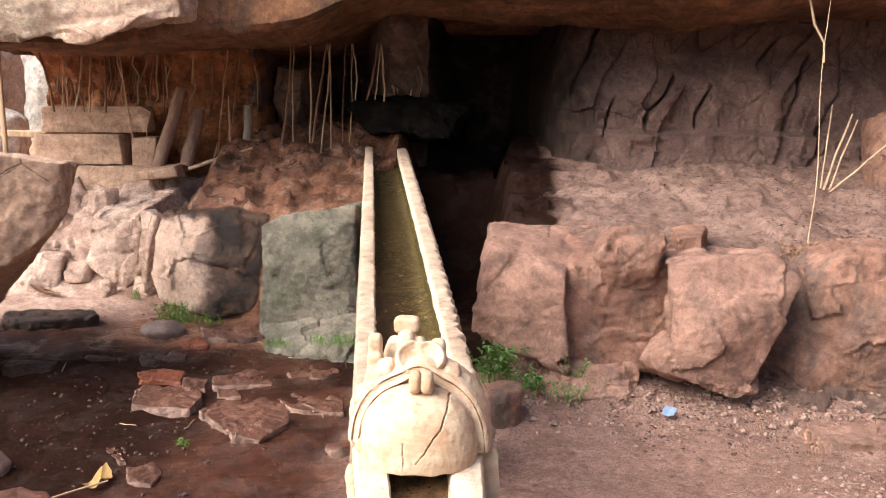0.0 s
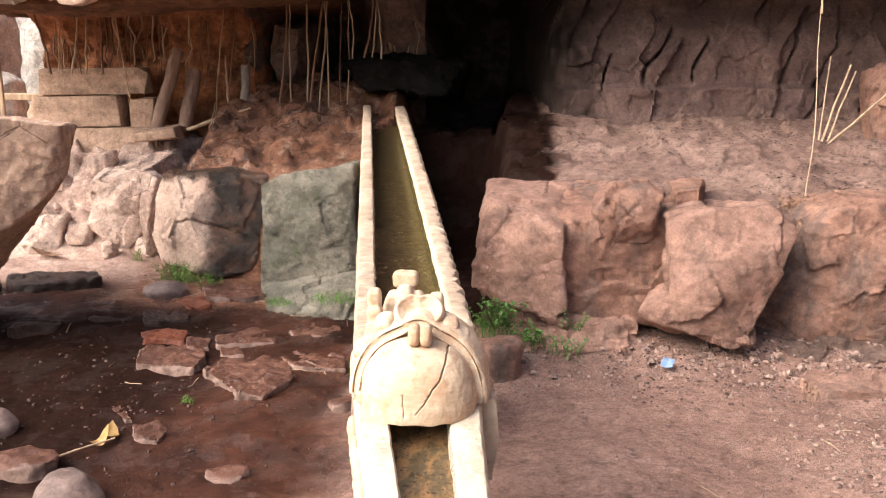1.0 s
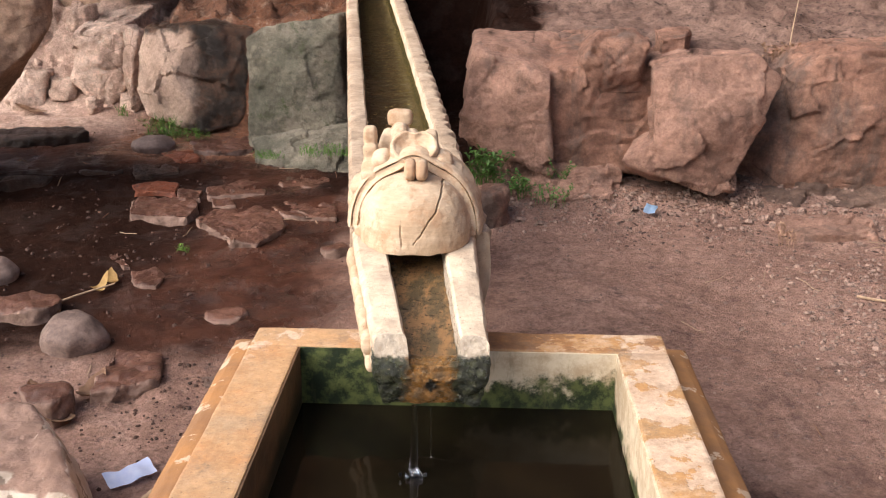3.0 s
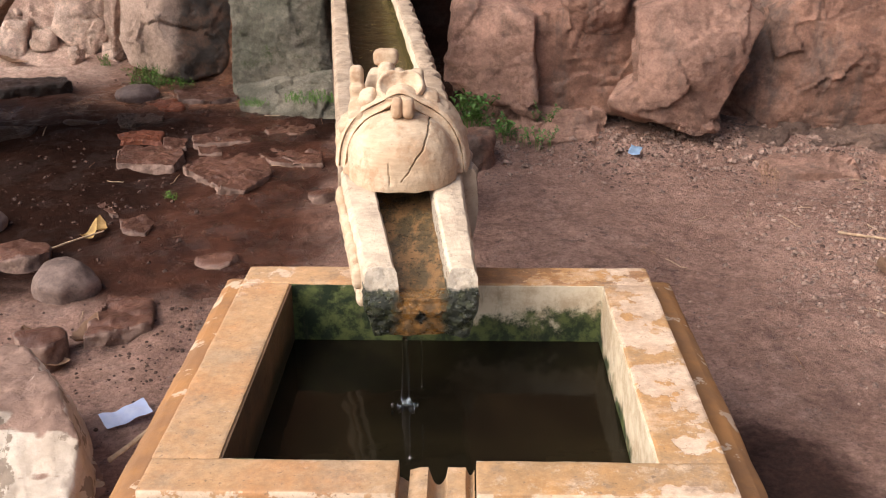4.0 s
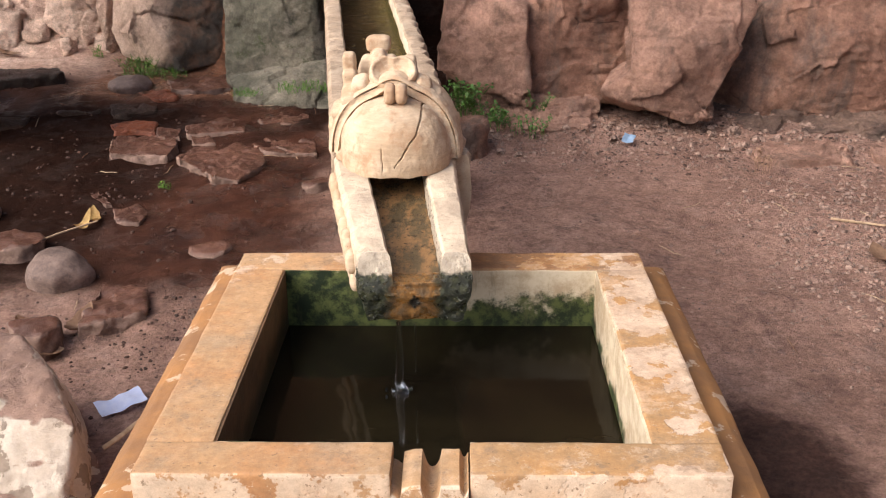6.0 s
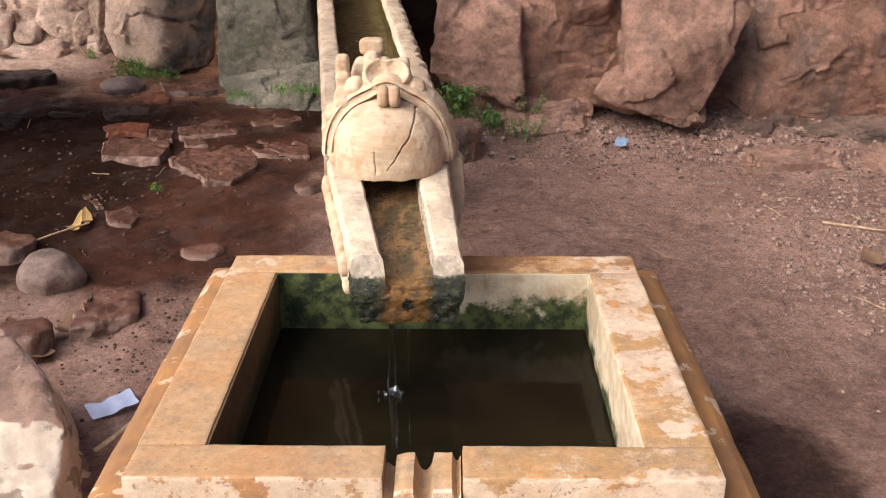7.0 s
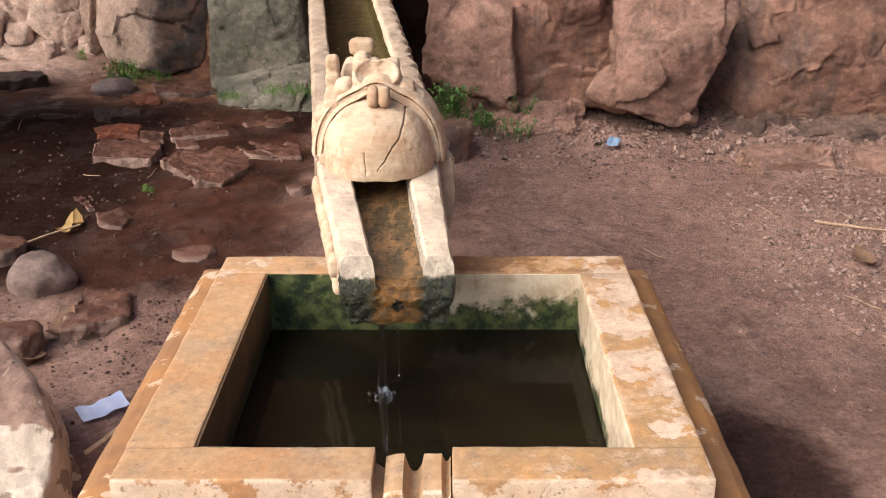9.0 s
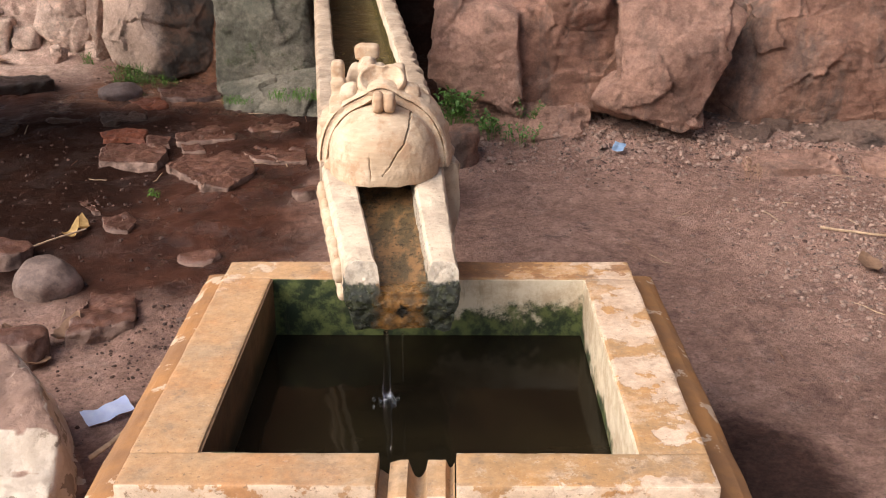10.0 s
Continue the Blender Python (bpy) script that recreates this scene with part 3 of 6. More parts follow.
def rock(points, edge=0.05, soften=3, amount=0.03, size=0.35, seed=1, crack=0.0, crack_size=2.0):
    """A broken stone: the hull of its corners, edges worn, surface weathered."""
    bm = bmesh.new()
    for p in points:
        bm.verts.new(p)
    hull = bmesh.ops.convex_hull(bm, input=bm.verts)
    loose = [g for g in set(hull["geom_interior"] + hull["geom_unused"]) if isinstance(g, bmesh.types.BMVert) and g.is_valid]
    bmesh.ops.delete(bm, geom=loose, context="VERTS")
    bmesh.ops.triangulate(bm, faces=bm.faces)
    refine(bm, edge)
    for _ in range(soften):
        bmesh.ops.smooth_vert(bm, verts=bm.verts, factor=0.5, use_axis_x=True, use_axis_y=True, use_axis_z=True)
    rough_up(bm, amount, size, seed, 5, crack, crack_size)
    return bm


def boulder(pieces, voxel, soften, amount, size, seed, crack, crack_size, facet=0.42):
    """One or several hulls grown together into one weathered rock."""
    bm = bmesh.new()
    for points in pieces:
        made = [bm.verts.new(p) for p in points]
        hull = bmesh.ops.convex_hull(bm, input=made)
        loose = [g for g in set(hull["geom_interior"] + hull["geom_unused"]) if isinstance(g, bmesh.types.BMVert) and g.is_valid]
        bmesh.ops.delete(bm, geom=loose, context="VERTS")
    bmesh.ops.recalc_face_normals(bm, faces=bm.faces)
    bm = blended(bm, voxel)
    for _ in range(soften):
        bmesh.ops.smooth_vert(bm, verts=bm.verts, factor=0.5, use_axis_x=True, use_axis_y=True, use_axis_z=True)
    rough_up(bm, amount * 0.6, size, seed, 4, crack, crack_size, 0.006, facet)
    return bm


def blended(bm, voxel):
    """The closed skin of shapes that run into each other."""
    rough = bpy.data.objects.new("rough", mesh_of("rough", bm, []))
    scene.collection.objects.link(rough)
    mod = rough.modifiers.new("blend", "REMESH")
    mod.mode, mod.voxel_size = "VOXEL", voxel
    bpy.context.view_layer.update()
    me = bpy.data.meshes.new_from_object(rough.evaluated_get(bpy.context.evaluated_depsgraph_get()))
    bm = bmesh.new()
    bm.from_mesh(me)
    bpy.data.objects.remove(rough)
    bpy.data.meshes.remove(me)
    return bm


def slab_points(cx, cy, z0, z1, w, d, turn=0.0, seed=0, sides=7, squareness=0.6, lean=0.06):
    """Corners of a flat broken stone."""
    r = random.Random(seed)
    out = []
    for k in range(sides):
        a = 2 * math.pi * (k + r.uniform(-0.25, 0.25)) / sides
        c, s = math.cos(a), math.sin(a)
        q = (abs(c) ** 4 + abs(s) ** 4) ** -0.25 * squareness + (1 - squareness)
        q *= r.uniform(0.88, 1.06)
        px, py = c * q * w / 2, s * q * d / 2
        t = radians(turn)
        x, y = cx + px * math.cos(t) - py * math.sin(t), cy + px * math.sin(t) + py * math.cos(t)
        out += [(x, y, z1 + r.uniform(-lean, lean) * 0.3), (x + r.uniform(-0.01, 0.01), y - 0.01, z0)]
    return out


def tube(points, radius, sides=7, tip=None, wobble=0.0, seed=0):
    """A stick, root or log along a line of points, tapering to tip."""
    r = random.Random(seed)
    tip = radius if tip is None else tip
    bm = bmesh.new()
    rings = []
    pts = [Vector(p) for p in points]
    for k, p in enumerate(pts):
        ahead = (pts[min(k + 1, len(pts) - 1)] - pts[max(k - 1, 0)]).normalized()
        side = ahead.orthogonal().normalized()
        up = ahead.cross(side)
        q = radius + (tip - radius) * k / (len(pts) - 1)
        p = p + Vector((r.uniform(-1, 1), r.uniform(-1, 1), 0)) * wobble
        rings.append([bm.verts.new(p + (side * math.cos(a) + up * math.sin(a)) * q * r.uniform(0.85, 1.15)) for a in (2 * math.pi * j / sides for j in range(sides))])
    for a, b in zip(rings, rings[1:]):
        for j in range(sides):
            bm.faces.new((a[j], a[(j + 1) % sides], b[(j + 1) % sides], b[j]))
    bm.faces.new(rings[0][::-1])
    bm.faces.new(rings[-1])
    bmesh.ops.recalc_face_normals(bm, faces=bm.faces)
    return bm


def line_between(a, b, n=6, bow=0.0, seed=0):
    r = random.Random(seed)
    a, b = Vector(a), Vector(b)
    side = Vector((r.uniform(-1, 1), r.uniform(-1, 1), 0)) * bow
    return [a.lerp(b, k / n) + side * math.sin(math.pi * k / n) for k in range(n + 1)]


def grid(us, vs, place):
    bm = bmesh.new()
    rows = [[bm.verts.new(place(u, v)) for u in us] for v in vs]
    for a, b in zip(rows, rows[1:]):
        for j in range(len(us) - 1):
            bm.faces.new((a[j], a[j + 1], b[j + 1], b[j]))
    return bm


def spread(low, high, step, far_low, far_high):
    """Even steps between low and high, then longer and longer ones out to the far ends."""
    out = list(np.arange(low, high, step))
    d, a = step, low
    while a > far_low:
        d *= 1.35
        a -= d
        out.insert(0, a)
    d, a = step, out[-1]
    while a < far_high:
        d *= 1.35
        a += d
        out.append(a)
    return out


# ---- ground: one sheet with the trodden floor, the bank of the spring and the rock shelf ----
def fbm(x, y, z, s, n=4):
    a, d = 1.0, 0.0
    for _ in range(n):
        d += a * noise.noise(Vector((x * s, y * s, z)))
        a *= 0.5
        s *= 2.1
    return d


def ground_height(x, y, fine=True):
    left = -0.22 + 0.062 * max(-1.0, min(6.0, y - 0.8))
    right = 0.0 + 0.12 * smooth_step(y, 3.1, 3.9)
    side = smooth_step(x, -0.75, 0.2)
    z = left * (1 - side) + right * side
    # rock shelf behind the boulders
    shelf = 0.70 + 0.155 * min(3.0, max(0.0, y - 4.1))
    on = smooth_step(y, 3.85, 4.05) * smooth_step(x, -0.05, 0.12 + 0.1 * fbm(0, y, 3, 1.5, 2))
    z = z * (1 - on) + shelf * on
    off_shelf = 1 - on
    # wet bank
    bank = 0.70 + 0.31 * min(1.6, max(0.0, y - 5.25))
    gentle = smooth_step(x, -2.02, -2.25)
    on = smooth_step(y, 5.05, 5.35) * smooth_step(x, -0.62, -0.85) * (1 - gentle)
    z = z * (1 - on) + bank * on + gentle * 0.60 * smooth_step(y, 5.4, 6.35)
    lumpy = on * smooth_step(y, 5.2, 5.4) + gentle * smooth_step(y, 5.5, 5.8)
    z += lumpy * (0.06 * fbm(x, y, 1.0, 2.6, 5) + 0.03 * abs(fbm(x, y, 11.0, 7.0, 3)) + 0.04 * smooth_step(fbm(x, y, 6.0, 4.5, 3), 0.0, 0.1))
    # the gully under the trough, closed at the back
    gully = smooth_step(x, -0.85, -0.7) * smooth_step(x, 0.12, -0.02)
    z += off_shelf * gully * 0.75 * smooth_step(y, 5.6, 6.5)
    if fine:
        rough = 1.0 + 1.2 * smooth_step(z, 0.4, 0.7)
        z += rough * (0.022 * fbm(x, y, 0.0, 1.6, 3) + 0.011 * fbm(x, y, 4.0, 9.0, 4))
        step = fbm(x, y, 8.0, 2.6, 3)
        z += (0.03 * smooth_step(z, 0.4, 0.7) + 0.008) * smooth_step(step, 0.05, 0.12)
    return z


bm = grid(spread(-3.9, 3.0, 0.028, -70, 70), spread(0.3, 6.8, 0.028, -70, 70), lambda x, y: (x, y, ground_height(x, y)))
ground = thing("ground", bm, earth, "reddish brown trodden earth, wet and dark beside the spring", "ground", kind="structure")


# ---- back wall: fractured rock face with a dark recess where the spring comes out ----
def wall_face(x, z):
    base = 6.25 + 0.12 * x if x > 0 else 6.25
    edge = x + 0.16 * noise.noise(Vector((3.1, z * 2.4, 7))) + 0.05 * noise.noise(Vector((1.1, z * 8.0, 3)))
    recess = smooth_step(edge, -0.55, -0.35) * smooth_step(x, 0.55, 0.1)
    y = base + 1.5 * recess
    left = smooth_step(edge, -0.4, -0.6)
    y += left * (0.70 + 0.12 * fbm(x, z, 2.0, 5.0, 4) + 0.25 * noise.noise(Vector((x * 1.4, z * 1.2, 5))))
    # a deep dark hollow beside the earth pillar
    y += 1.5 * smooth_step(x, -1.95, -1.8) * smooth_step(x, -0.8, -1.35) * smooth_step(z, 1.0, 1.15)
    # leaning slabs, split by dark joints
    right = smooth_step(x, 0.2, 0.6)
    if right > 0:
        p = Vector((x * 0.90 - z * 0.43, x * 0.43 + z * 0.90, 0))
        p += 0.06 * Vector((noise.noise(Vector((x * 2.2, z * 2.2, 1))), noise.noise(Vector((x * 2.2, z * 2.2, 6))), 0))
        d, q = noise.voronoi(Vector((p.x * 4.2, p.y * 1.5, 2.0)))
        t = noise.cell(Vector((q[0].x * 9.1, q[0].y * 9.7, q[0].z * 3.3)))
        tilt = noise.cell(Vector((q[0].x * 5.3 + 40, q[0].y * 7.7, 1.3)))
        joint = 1 - smooth_step(abs((p.x * 3.3 + 0.30 * noise.noise(Vector((x * 1.7, z * 2.9, 4))) + 0.06 * noise.noise(Vector((x * 9, z * 9, 2)))) % 1.0 - 0.5), 0.0, 0.06 + 0.05 * noise.noise(Vector((x * 3, z * 3, 8))))
        deep = smooth_step(noise.noise(Vector((x * 1.5 + 3, z * 2.3, 9))), -0.05, 0.25)
        y += right * (0.11 * joint * deep - 0.035 * t - 0.10 * tilt * (p.x - q[0].x / 4.2) + 0.02 * fbm(x, z, 3.0, 6.0, 4))
        d, q = noise.voronoi(Vector((p.x * 9.0 + 5, p.y * 7.0, 4.0)))
        y += right * (0.010 * noise.cell(q[0] * 7.3) - 0.06 * noise.cell(q[0] * 3.7 + Vector((11, 0, 0))) * (p.x - (q[0].x - 5) / 9.0))
        # beds that stand out along the foot
        bed = z + 0.05 * fbm(x, 0.0, 2.0, 1.3, 3)
        y -= right * 0.10 * smooth_step(bed, 1.30, 1.26)
    y += 0.05 * fbm(x, z, 7.0, 2.2, 5)
    y -= 0.25 * smooth_step(z, 1.15, 0.7) * (1 - left)
    y += 0.30 * smooth_step(z, 1.5, 2.0) * smooth_step(x, -0.2, 0.5) - 0.35 * smooth_step(z, 1.55, 2.1) * smooth_step(x, -0.2, -1.0)
    return y


def closed_wall(x0, x1, z0, z1, step, back):
    xs, zs = list(np.arange(x0, x1 + step, step)), list(np.arange(z0, z1 + step, step))
    bm = grid(xs, zs, lambda x, z: (x, wall_face(x, z), z))
    rim = [e for e in bm.edges if e.is_boundary]
    made = bmesh.ops.extrude_edge_only(bm, edges=rim)
    for v in made["geom"]:
        if isinstance(v, bmesh.types.BMVert):
            v.co.y = back
    bmesh.ops.recalc_face_normals(bm, faces=bm.faces)
    return bm


thing("wall_back", closed_wall(-0.55, 5.2, 0.3, 2.5, 0.0135, 9.5), wall_spring, "purple brown rock face split into leaning slabs, wet and shaded black at the spring", "rock wall", kind="structure")
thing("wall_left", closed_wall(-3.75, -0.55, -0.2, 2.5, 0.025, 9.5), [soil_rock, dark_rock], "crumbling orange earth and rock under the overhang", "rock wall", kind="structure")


for f in bpy.data.objects["wall_left"].data.polygons:  # dark rock stands in for the shade round the hollow
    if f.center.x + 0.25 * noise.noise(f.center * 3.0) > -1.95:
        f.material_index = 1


# ---- overhang: the great rock above, its underside and broken front lip ----
def overhang():
    xs = list(np.arange(-4.05, 5.0, 0.05))
    steps = 120

    def section(x, s):
        lip = 5.25 + 0.2 * smooth_step(x, -2.15, -1.75) + 0.12 * noise.noise(Vector((x * 1.3, 0, 3)))
        low = 1.80 + 0.24 * smooth_step(x, -1.5, -0.7) + 0.10 * smooth_step(x, 1.0, 3.0) + 0.05 * smooth_step(x, -2.9, -2.1)
        back = 7.3 + 2.0 * smooth_step(x, -4.0, -3.6)
        if s < 0.7:
            y = back + (lip - back) * s / 0.7
            z = low + 0.14 * smooth_step(y, 6.3, 5.5) * smooth_step(x, -2.2, -1.5)
            bed = 0.5 * fbm(x * 0.35, y, 2.0, 1.4, 4)
            z += 0.04 * (math.floor(bed * 6) + smooth_step(bed * 6 % 1.0, 0.8, 1.0)) * 0.5 + 0.03 * bed + 0.02 * abs(fbm(x * 0.4, y, 5.0, 6.0, 3))
        else:
            t = (s - 0.7) / 0.3
            y = lip + 1.2 * t - 0.10 * math.sin(math.pi * min(1.0, t * 3))
            z = low + 0.14 * smooth_step(x, -2.2, -1.5) + 6.0 * t
        p = Vector((x, y, z))
        d = 0.06 * fbm(x, y, z, 1.6, 4) + 0.025 * abs(fbm(x * 0.5, y, z, 6.0, 3))
        return (x + 0.03 * noise.noise(p * 4), y + d, z + 0.5 * d)

    bm = grid(xs, [k / steps for k in range(steps + 1)], section)
    rim = [e for e in bm.edges if e.is_boundary]
    made = bmesh.ops.extrude_edge_only(bm, edges=rim)
    for v in made["geom"]:
        if isinstance(v, bmesh.types.BMVert):
            # unseen top carried up to 9 m to keep sky reflections off the water
            v.co.z = 9.0
    bmesh.ops.recalc_face_normals(bm, faces=bm.faces)
    return bm


lip = [[(-4.1, 5.05, 1.80), (-3.3, 4.95, 1.80), (-2.75, 4.98, 1.82), (-2.2, 5.0, 1.93), (-1.98, 5.05, 1.98), (-2.05, 5.05, 2.5), (-4.1, 5.1, 2.7), (-4.1, 5.8, 1.9), (-2.0, 5.8, 2.0), (-4.1, 5.8, 2.7), (-2.0, 5.8, 2.5), (-3.2, 4.85, 2.1)],
       [(-2.72, 4.92, 1.80), (-2.55, 4.9, 1.78), (-2.3, 4.92, 1.90), (-2.2, 4.95, 2.0), (-2.7, 4.92, 1.88), (-2.7, 5.3, 1.84), (-2.2, 5.3, 2.0)]]
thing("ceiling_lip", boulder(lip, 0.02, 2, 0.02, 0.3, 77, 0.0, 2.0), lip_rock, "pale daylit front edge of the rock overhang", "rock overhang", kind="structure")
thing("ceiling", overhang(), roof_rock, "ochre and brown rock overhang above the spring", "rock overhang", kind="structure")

# ---- cliff added out of view, closes the right side against sky light ----
bm = grid(list(np.arange(-7.0, 9.6, 0.15)), list(np.arange(-0.5, 6.1, 0.15)), lambda y, z: (4.6 + 0.35 * fbm(y, z, 3.0, 0.7, 5) + 0.1 * z, y, z))
made = bmesh.ops.extrude_edge_only(bm, edges=[e for e in bm.edges if e.is_boundary])
for v in made["geom"]:
    if isinstance(v, bmesh.types.BMVert):
        v.co.x = 6.5
bmesh.ops.recalc_face_normals(bm, faces=bm.faces)
thing("right_light_block", bm, wall_rock, "tall brown cliff added out of view to block light", "rock wall", kind="structure")

# ---- boulders that front the rock shelf ----
BOULDERS = [
    ("pinkish sandstone boulder with a flat sheer face", pink_rock, 0.028, 0.0,
     [(-0.06, 3.72, 0.50), (-0.07, 3.76, 0.32), (0.02, 3.80, 0.78), (0.15, 3.68, 0.24), (0.42, 3.6, 0.17), (0.40, 3.64, 0.66), (0.26, 3.72, 0.72), (0.0, 4.5, 0.80), (0.5, 4.5, 0.80), (0, 4.4, 0.1), (0.5, 4.4, 0.1)]),
    ("orange stained sandstone boulder with a bulging top", orange_rock, 0.045, 0.01,
     [[(0.36, 3.74, 0.68), (0.38, 3.70, 0.18), (0.62, 3.70, 0.72), (0.95, 3.76, 0.72), (0.95, 3.72, 0.5), (0.92, 3.7, 0.16), (0.4, 4.5, 0.80), (1.0, 4.4, 0.80), (0.4, 4.3, 0.1), (1.0, 4.3, 0.1)],
      [(0.54, 3.70, 0.74), (0.60, 3.64, 0.80), (0.70, 3.62, 0.72), (0.84, 3.66, 0.70), (0.90, 3.70, 0.84), (0.80, 3.76, 0.90), (0.66, 3.72, 0.88), (0.66, 3.68, 0.62), (0.84, 3.72, 0.55), (0.6, 4.2, 0.86), (0.9, 4.2, 0.86)],
      [(0.96, 3.80, 0.86), (1.12, 3.84, 0.88), (1.10, 3.80, 0.72), (0.97, 3.78, 0.70), (1.0, 4.3, 0.85), (1.2, 4.3, 0.85), (1.1, 4.3, 0.6)]]),
    ("large pale pink boulder wedged between two others", pink_rock, 0.035, 0.0,
     [[(0.89, 3.50, 0.73), (1.00, 3.48, 0.76), (1.14, 3.54, 0.81), (1.40, 3.58, 0.81), (1.54, 3.56, 0.69), (1.47, 3.48, 0.53), (1.30, 3.44, 0.16), (1.02, 3.42, 0.18), (0.90, 3.42, 0.40), (1.2, 3.37, 0.52), (0.95, 4.1, 0.75), (1.5, 4.1, 0.75), (1.0, 4, 0.15), (1.35, 4, 0.15)],
      [(0.75, 3.50, 0.28), (0.93, 3.44, 0.40), (1.05, 3.42, 0.18), (1.25, 3.43, 0.14), (0.82, 3.49, 0.24), (0.92, 3.8, 0.38), (0.85, 3.8, 0.15), (1.2, 3.8, 0.15)]]),
    ("broad brown boulder at the foot of the shelf", orange_rock, 0.035, 0.012,
     [(1.42, 3.88, 0.08), (1.45, 3.86, 0.3), (1.64, 3.80, 0.63), (1.8, 3.75, 0.77), (2.05, 3.78, 0.82), (2.7, 3.9, 0.86), (2.8, 3.7, 0.05), (2.05, 3.60, 0.45), (1.6, 3.64, 0.1), (1.6, 4.6, 0.72), (2.8, 4.6, 0.8), (1.6, 4.5, 0.1), (2.8, 4.5, 0.1)]),
    ("grey green lichened boulder beside the trough", grey_rock, 0.03, 0.0,
     [(-1.42, 4.80, 0.70), (-1.31, 4.78, 0.77), (-0.84, 4.80, 0.85), (-0.78, 4.72, 0.2), (-1.42, 4.72, 0.05), (-1.3, 4.66, -0.05), (-0.85, 4.6, -0.05), (-1.1, 4.62, 0.42), (-1.4, 5.5, 0.68), (-0.75, 5.5, 0.8), (-1.4, 5.4, -0.1), (-0.75, 5.4, -0.1)]),
    ("low mossy rock apron below the grey boulder", grey_rock, 0.03, 0.01,
     [(-1.38, 4.62, 0.1), (-0.75, 4.6, 0.22), (-0.7, 4.25, -0.02), (-1.1, 4.2, -0.05), (-1.3, 4.35, 0.0), (-1.0, 4.4, 0.12), (-1.3, 5, 0.1), (-0.7, 5, 0.1), (-1.3, 4.4, -0.2), (-0.7, 4.3, -0.2)]),
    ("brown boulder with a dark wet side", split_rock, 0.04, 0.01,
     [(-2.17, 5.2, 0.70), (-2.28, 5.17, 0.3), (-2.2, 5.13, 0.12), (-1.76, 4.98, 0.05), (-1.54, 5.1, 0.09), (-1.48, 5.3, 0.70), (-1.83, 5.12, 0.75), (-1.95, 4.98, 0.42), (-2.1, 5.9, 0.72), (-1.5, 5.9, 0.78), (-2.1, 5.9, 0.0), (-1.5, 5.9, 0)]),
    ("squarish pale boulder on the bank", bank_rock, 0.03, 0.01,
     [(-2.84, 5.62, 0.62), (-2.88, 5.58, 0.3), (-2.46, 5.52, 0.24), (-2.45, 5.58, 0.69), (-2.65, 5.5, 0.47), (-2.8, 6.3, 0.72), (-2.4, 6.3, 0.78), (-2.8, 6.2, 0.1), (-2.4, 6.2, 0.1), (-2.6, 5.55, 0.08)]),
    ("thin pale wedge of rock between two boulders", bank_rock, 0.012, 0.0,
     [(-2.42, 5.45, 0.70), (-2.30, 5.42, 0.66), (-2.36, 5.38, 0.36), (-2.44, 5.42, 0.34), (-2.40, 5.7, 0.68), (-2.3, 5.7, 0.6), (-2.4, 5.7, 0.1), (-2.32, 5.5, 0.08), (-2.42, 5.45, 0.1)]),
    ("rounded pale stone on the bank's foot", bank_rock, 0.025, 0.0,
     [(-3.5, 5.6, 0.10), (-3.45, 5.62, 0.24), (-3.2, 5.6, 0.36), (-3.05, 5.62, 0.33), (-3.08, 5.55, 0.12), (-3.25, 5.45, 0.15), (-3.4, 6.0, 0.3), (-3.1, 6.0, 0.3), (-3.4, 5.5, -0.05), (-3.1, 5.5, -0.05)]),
    ("great brown boulder with an overhanging undercut side", block_stone, 0.03, 0.0,
     [(-2.10, 3.5, 1.17), (-2.13, 3.6, 0.90), (-2.24, 3.52, 0.76), (-2.46, 3.45, 0.60), (-2.9, 3.3, 0.42), (-2.45, 3.36, 1.22), (-3.7, 3.3, 1.3), (-3.7, 4.3, 1.2), (-2.3, 4.2, 1.12), (-3.7, 3.3, 0.3), (-3.3, 3.4, -0.15), (-3.2, 4.2, -0.2), (-3.7, 4.2, -0.2)]),
    ("pale broken stone block with a dusty brown top", flaking_block, 0.02, 0.004,
     [(-1.07, 0.85, 0.10), (-0.97, 0.72, 0.04), (-1.26, 1.10, 0.12), (-1.7, 1.0, 0.14), (-1.7, 0.66, 0.1), (-1.2, 0.76, 0.10), (-0.93, 0.75, -0.3), (-1.0, 0.52, -0.3), (-1.7, 0.45, -0.3), (-1.7, 1.15, -0.3), (-1.15, 1.2, -0.3)]),
    ("orange rock standing against the back wall", orange_rock, 0.03, 0.0,
     [(2.62, 5.75, 0.85), (2.66, 5.75, 1.28), (2.85, 5.8, 1.52), (3.3, 5.8, 1.5), (3.4, 5.7, 0.85), (2.9, 5.6, 0.9), (2.9, 5.66, 1.3), (2.7, 6.3, 1.4), (3.4, 6.3, 1.4), (2.7, 6.3, 0.8), (3.4, 6.3, 0.8)]),
    ("dull pinkish rock in the dark hollow under the overhang", dark_rock, 0.02, 0.0,
     [(-1.85, 7.0, 1.45), (-1.62, 7.0, 1.42), (-1.60, 7.0, 1.7), (-1.8, 7.02, 1.72), (-1.85, 7.7, 1.75), (-1.55, 7.7, 1.75), (-1.85, 7.7, 1.0), (-1.55, 7.7, 1.0), (-1.7, 7.1, 1.1)]),
]
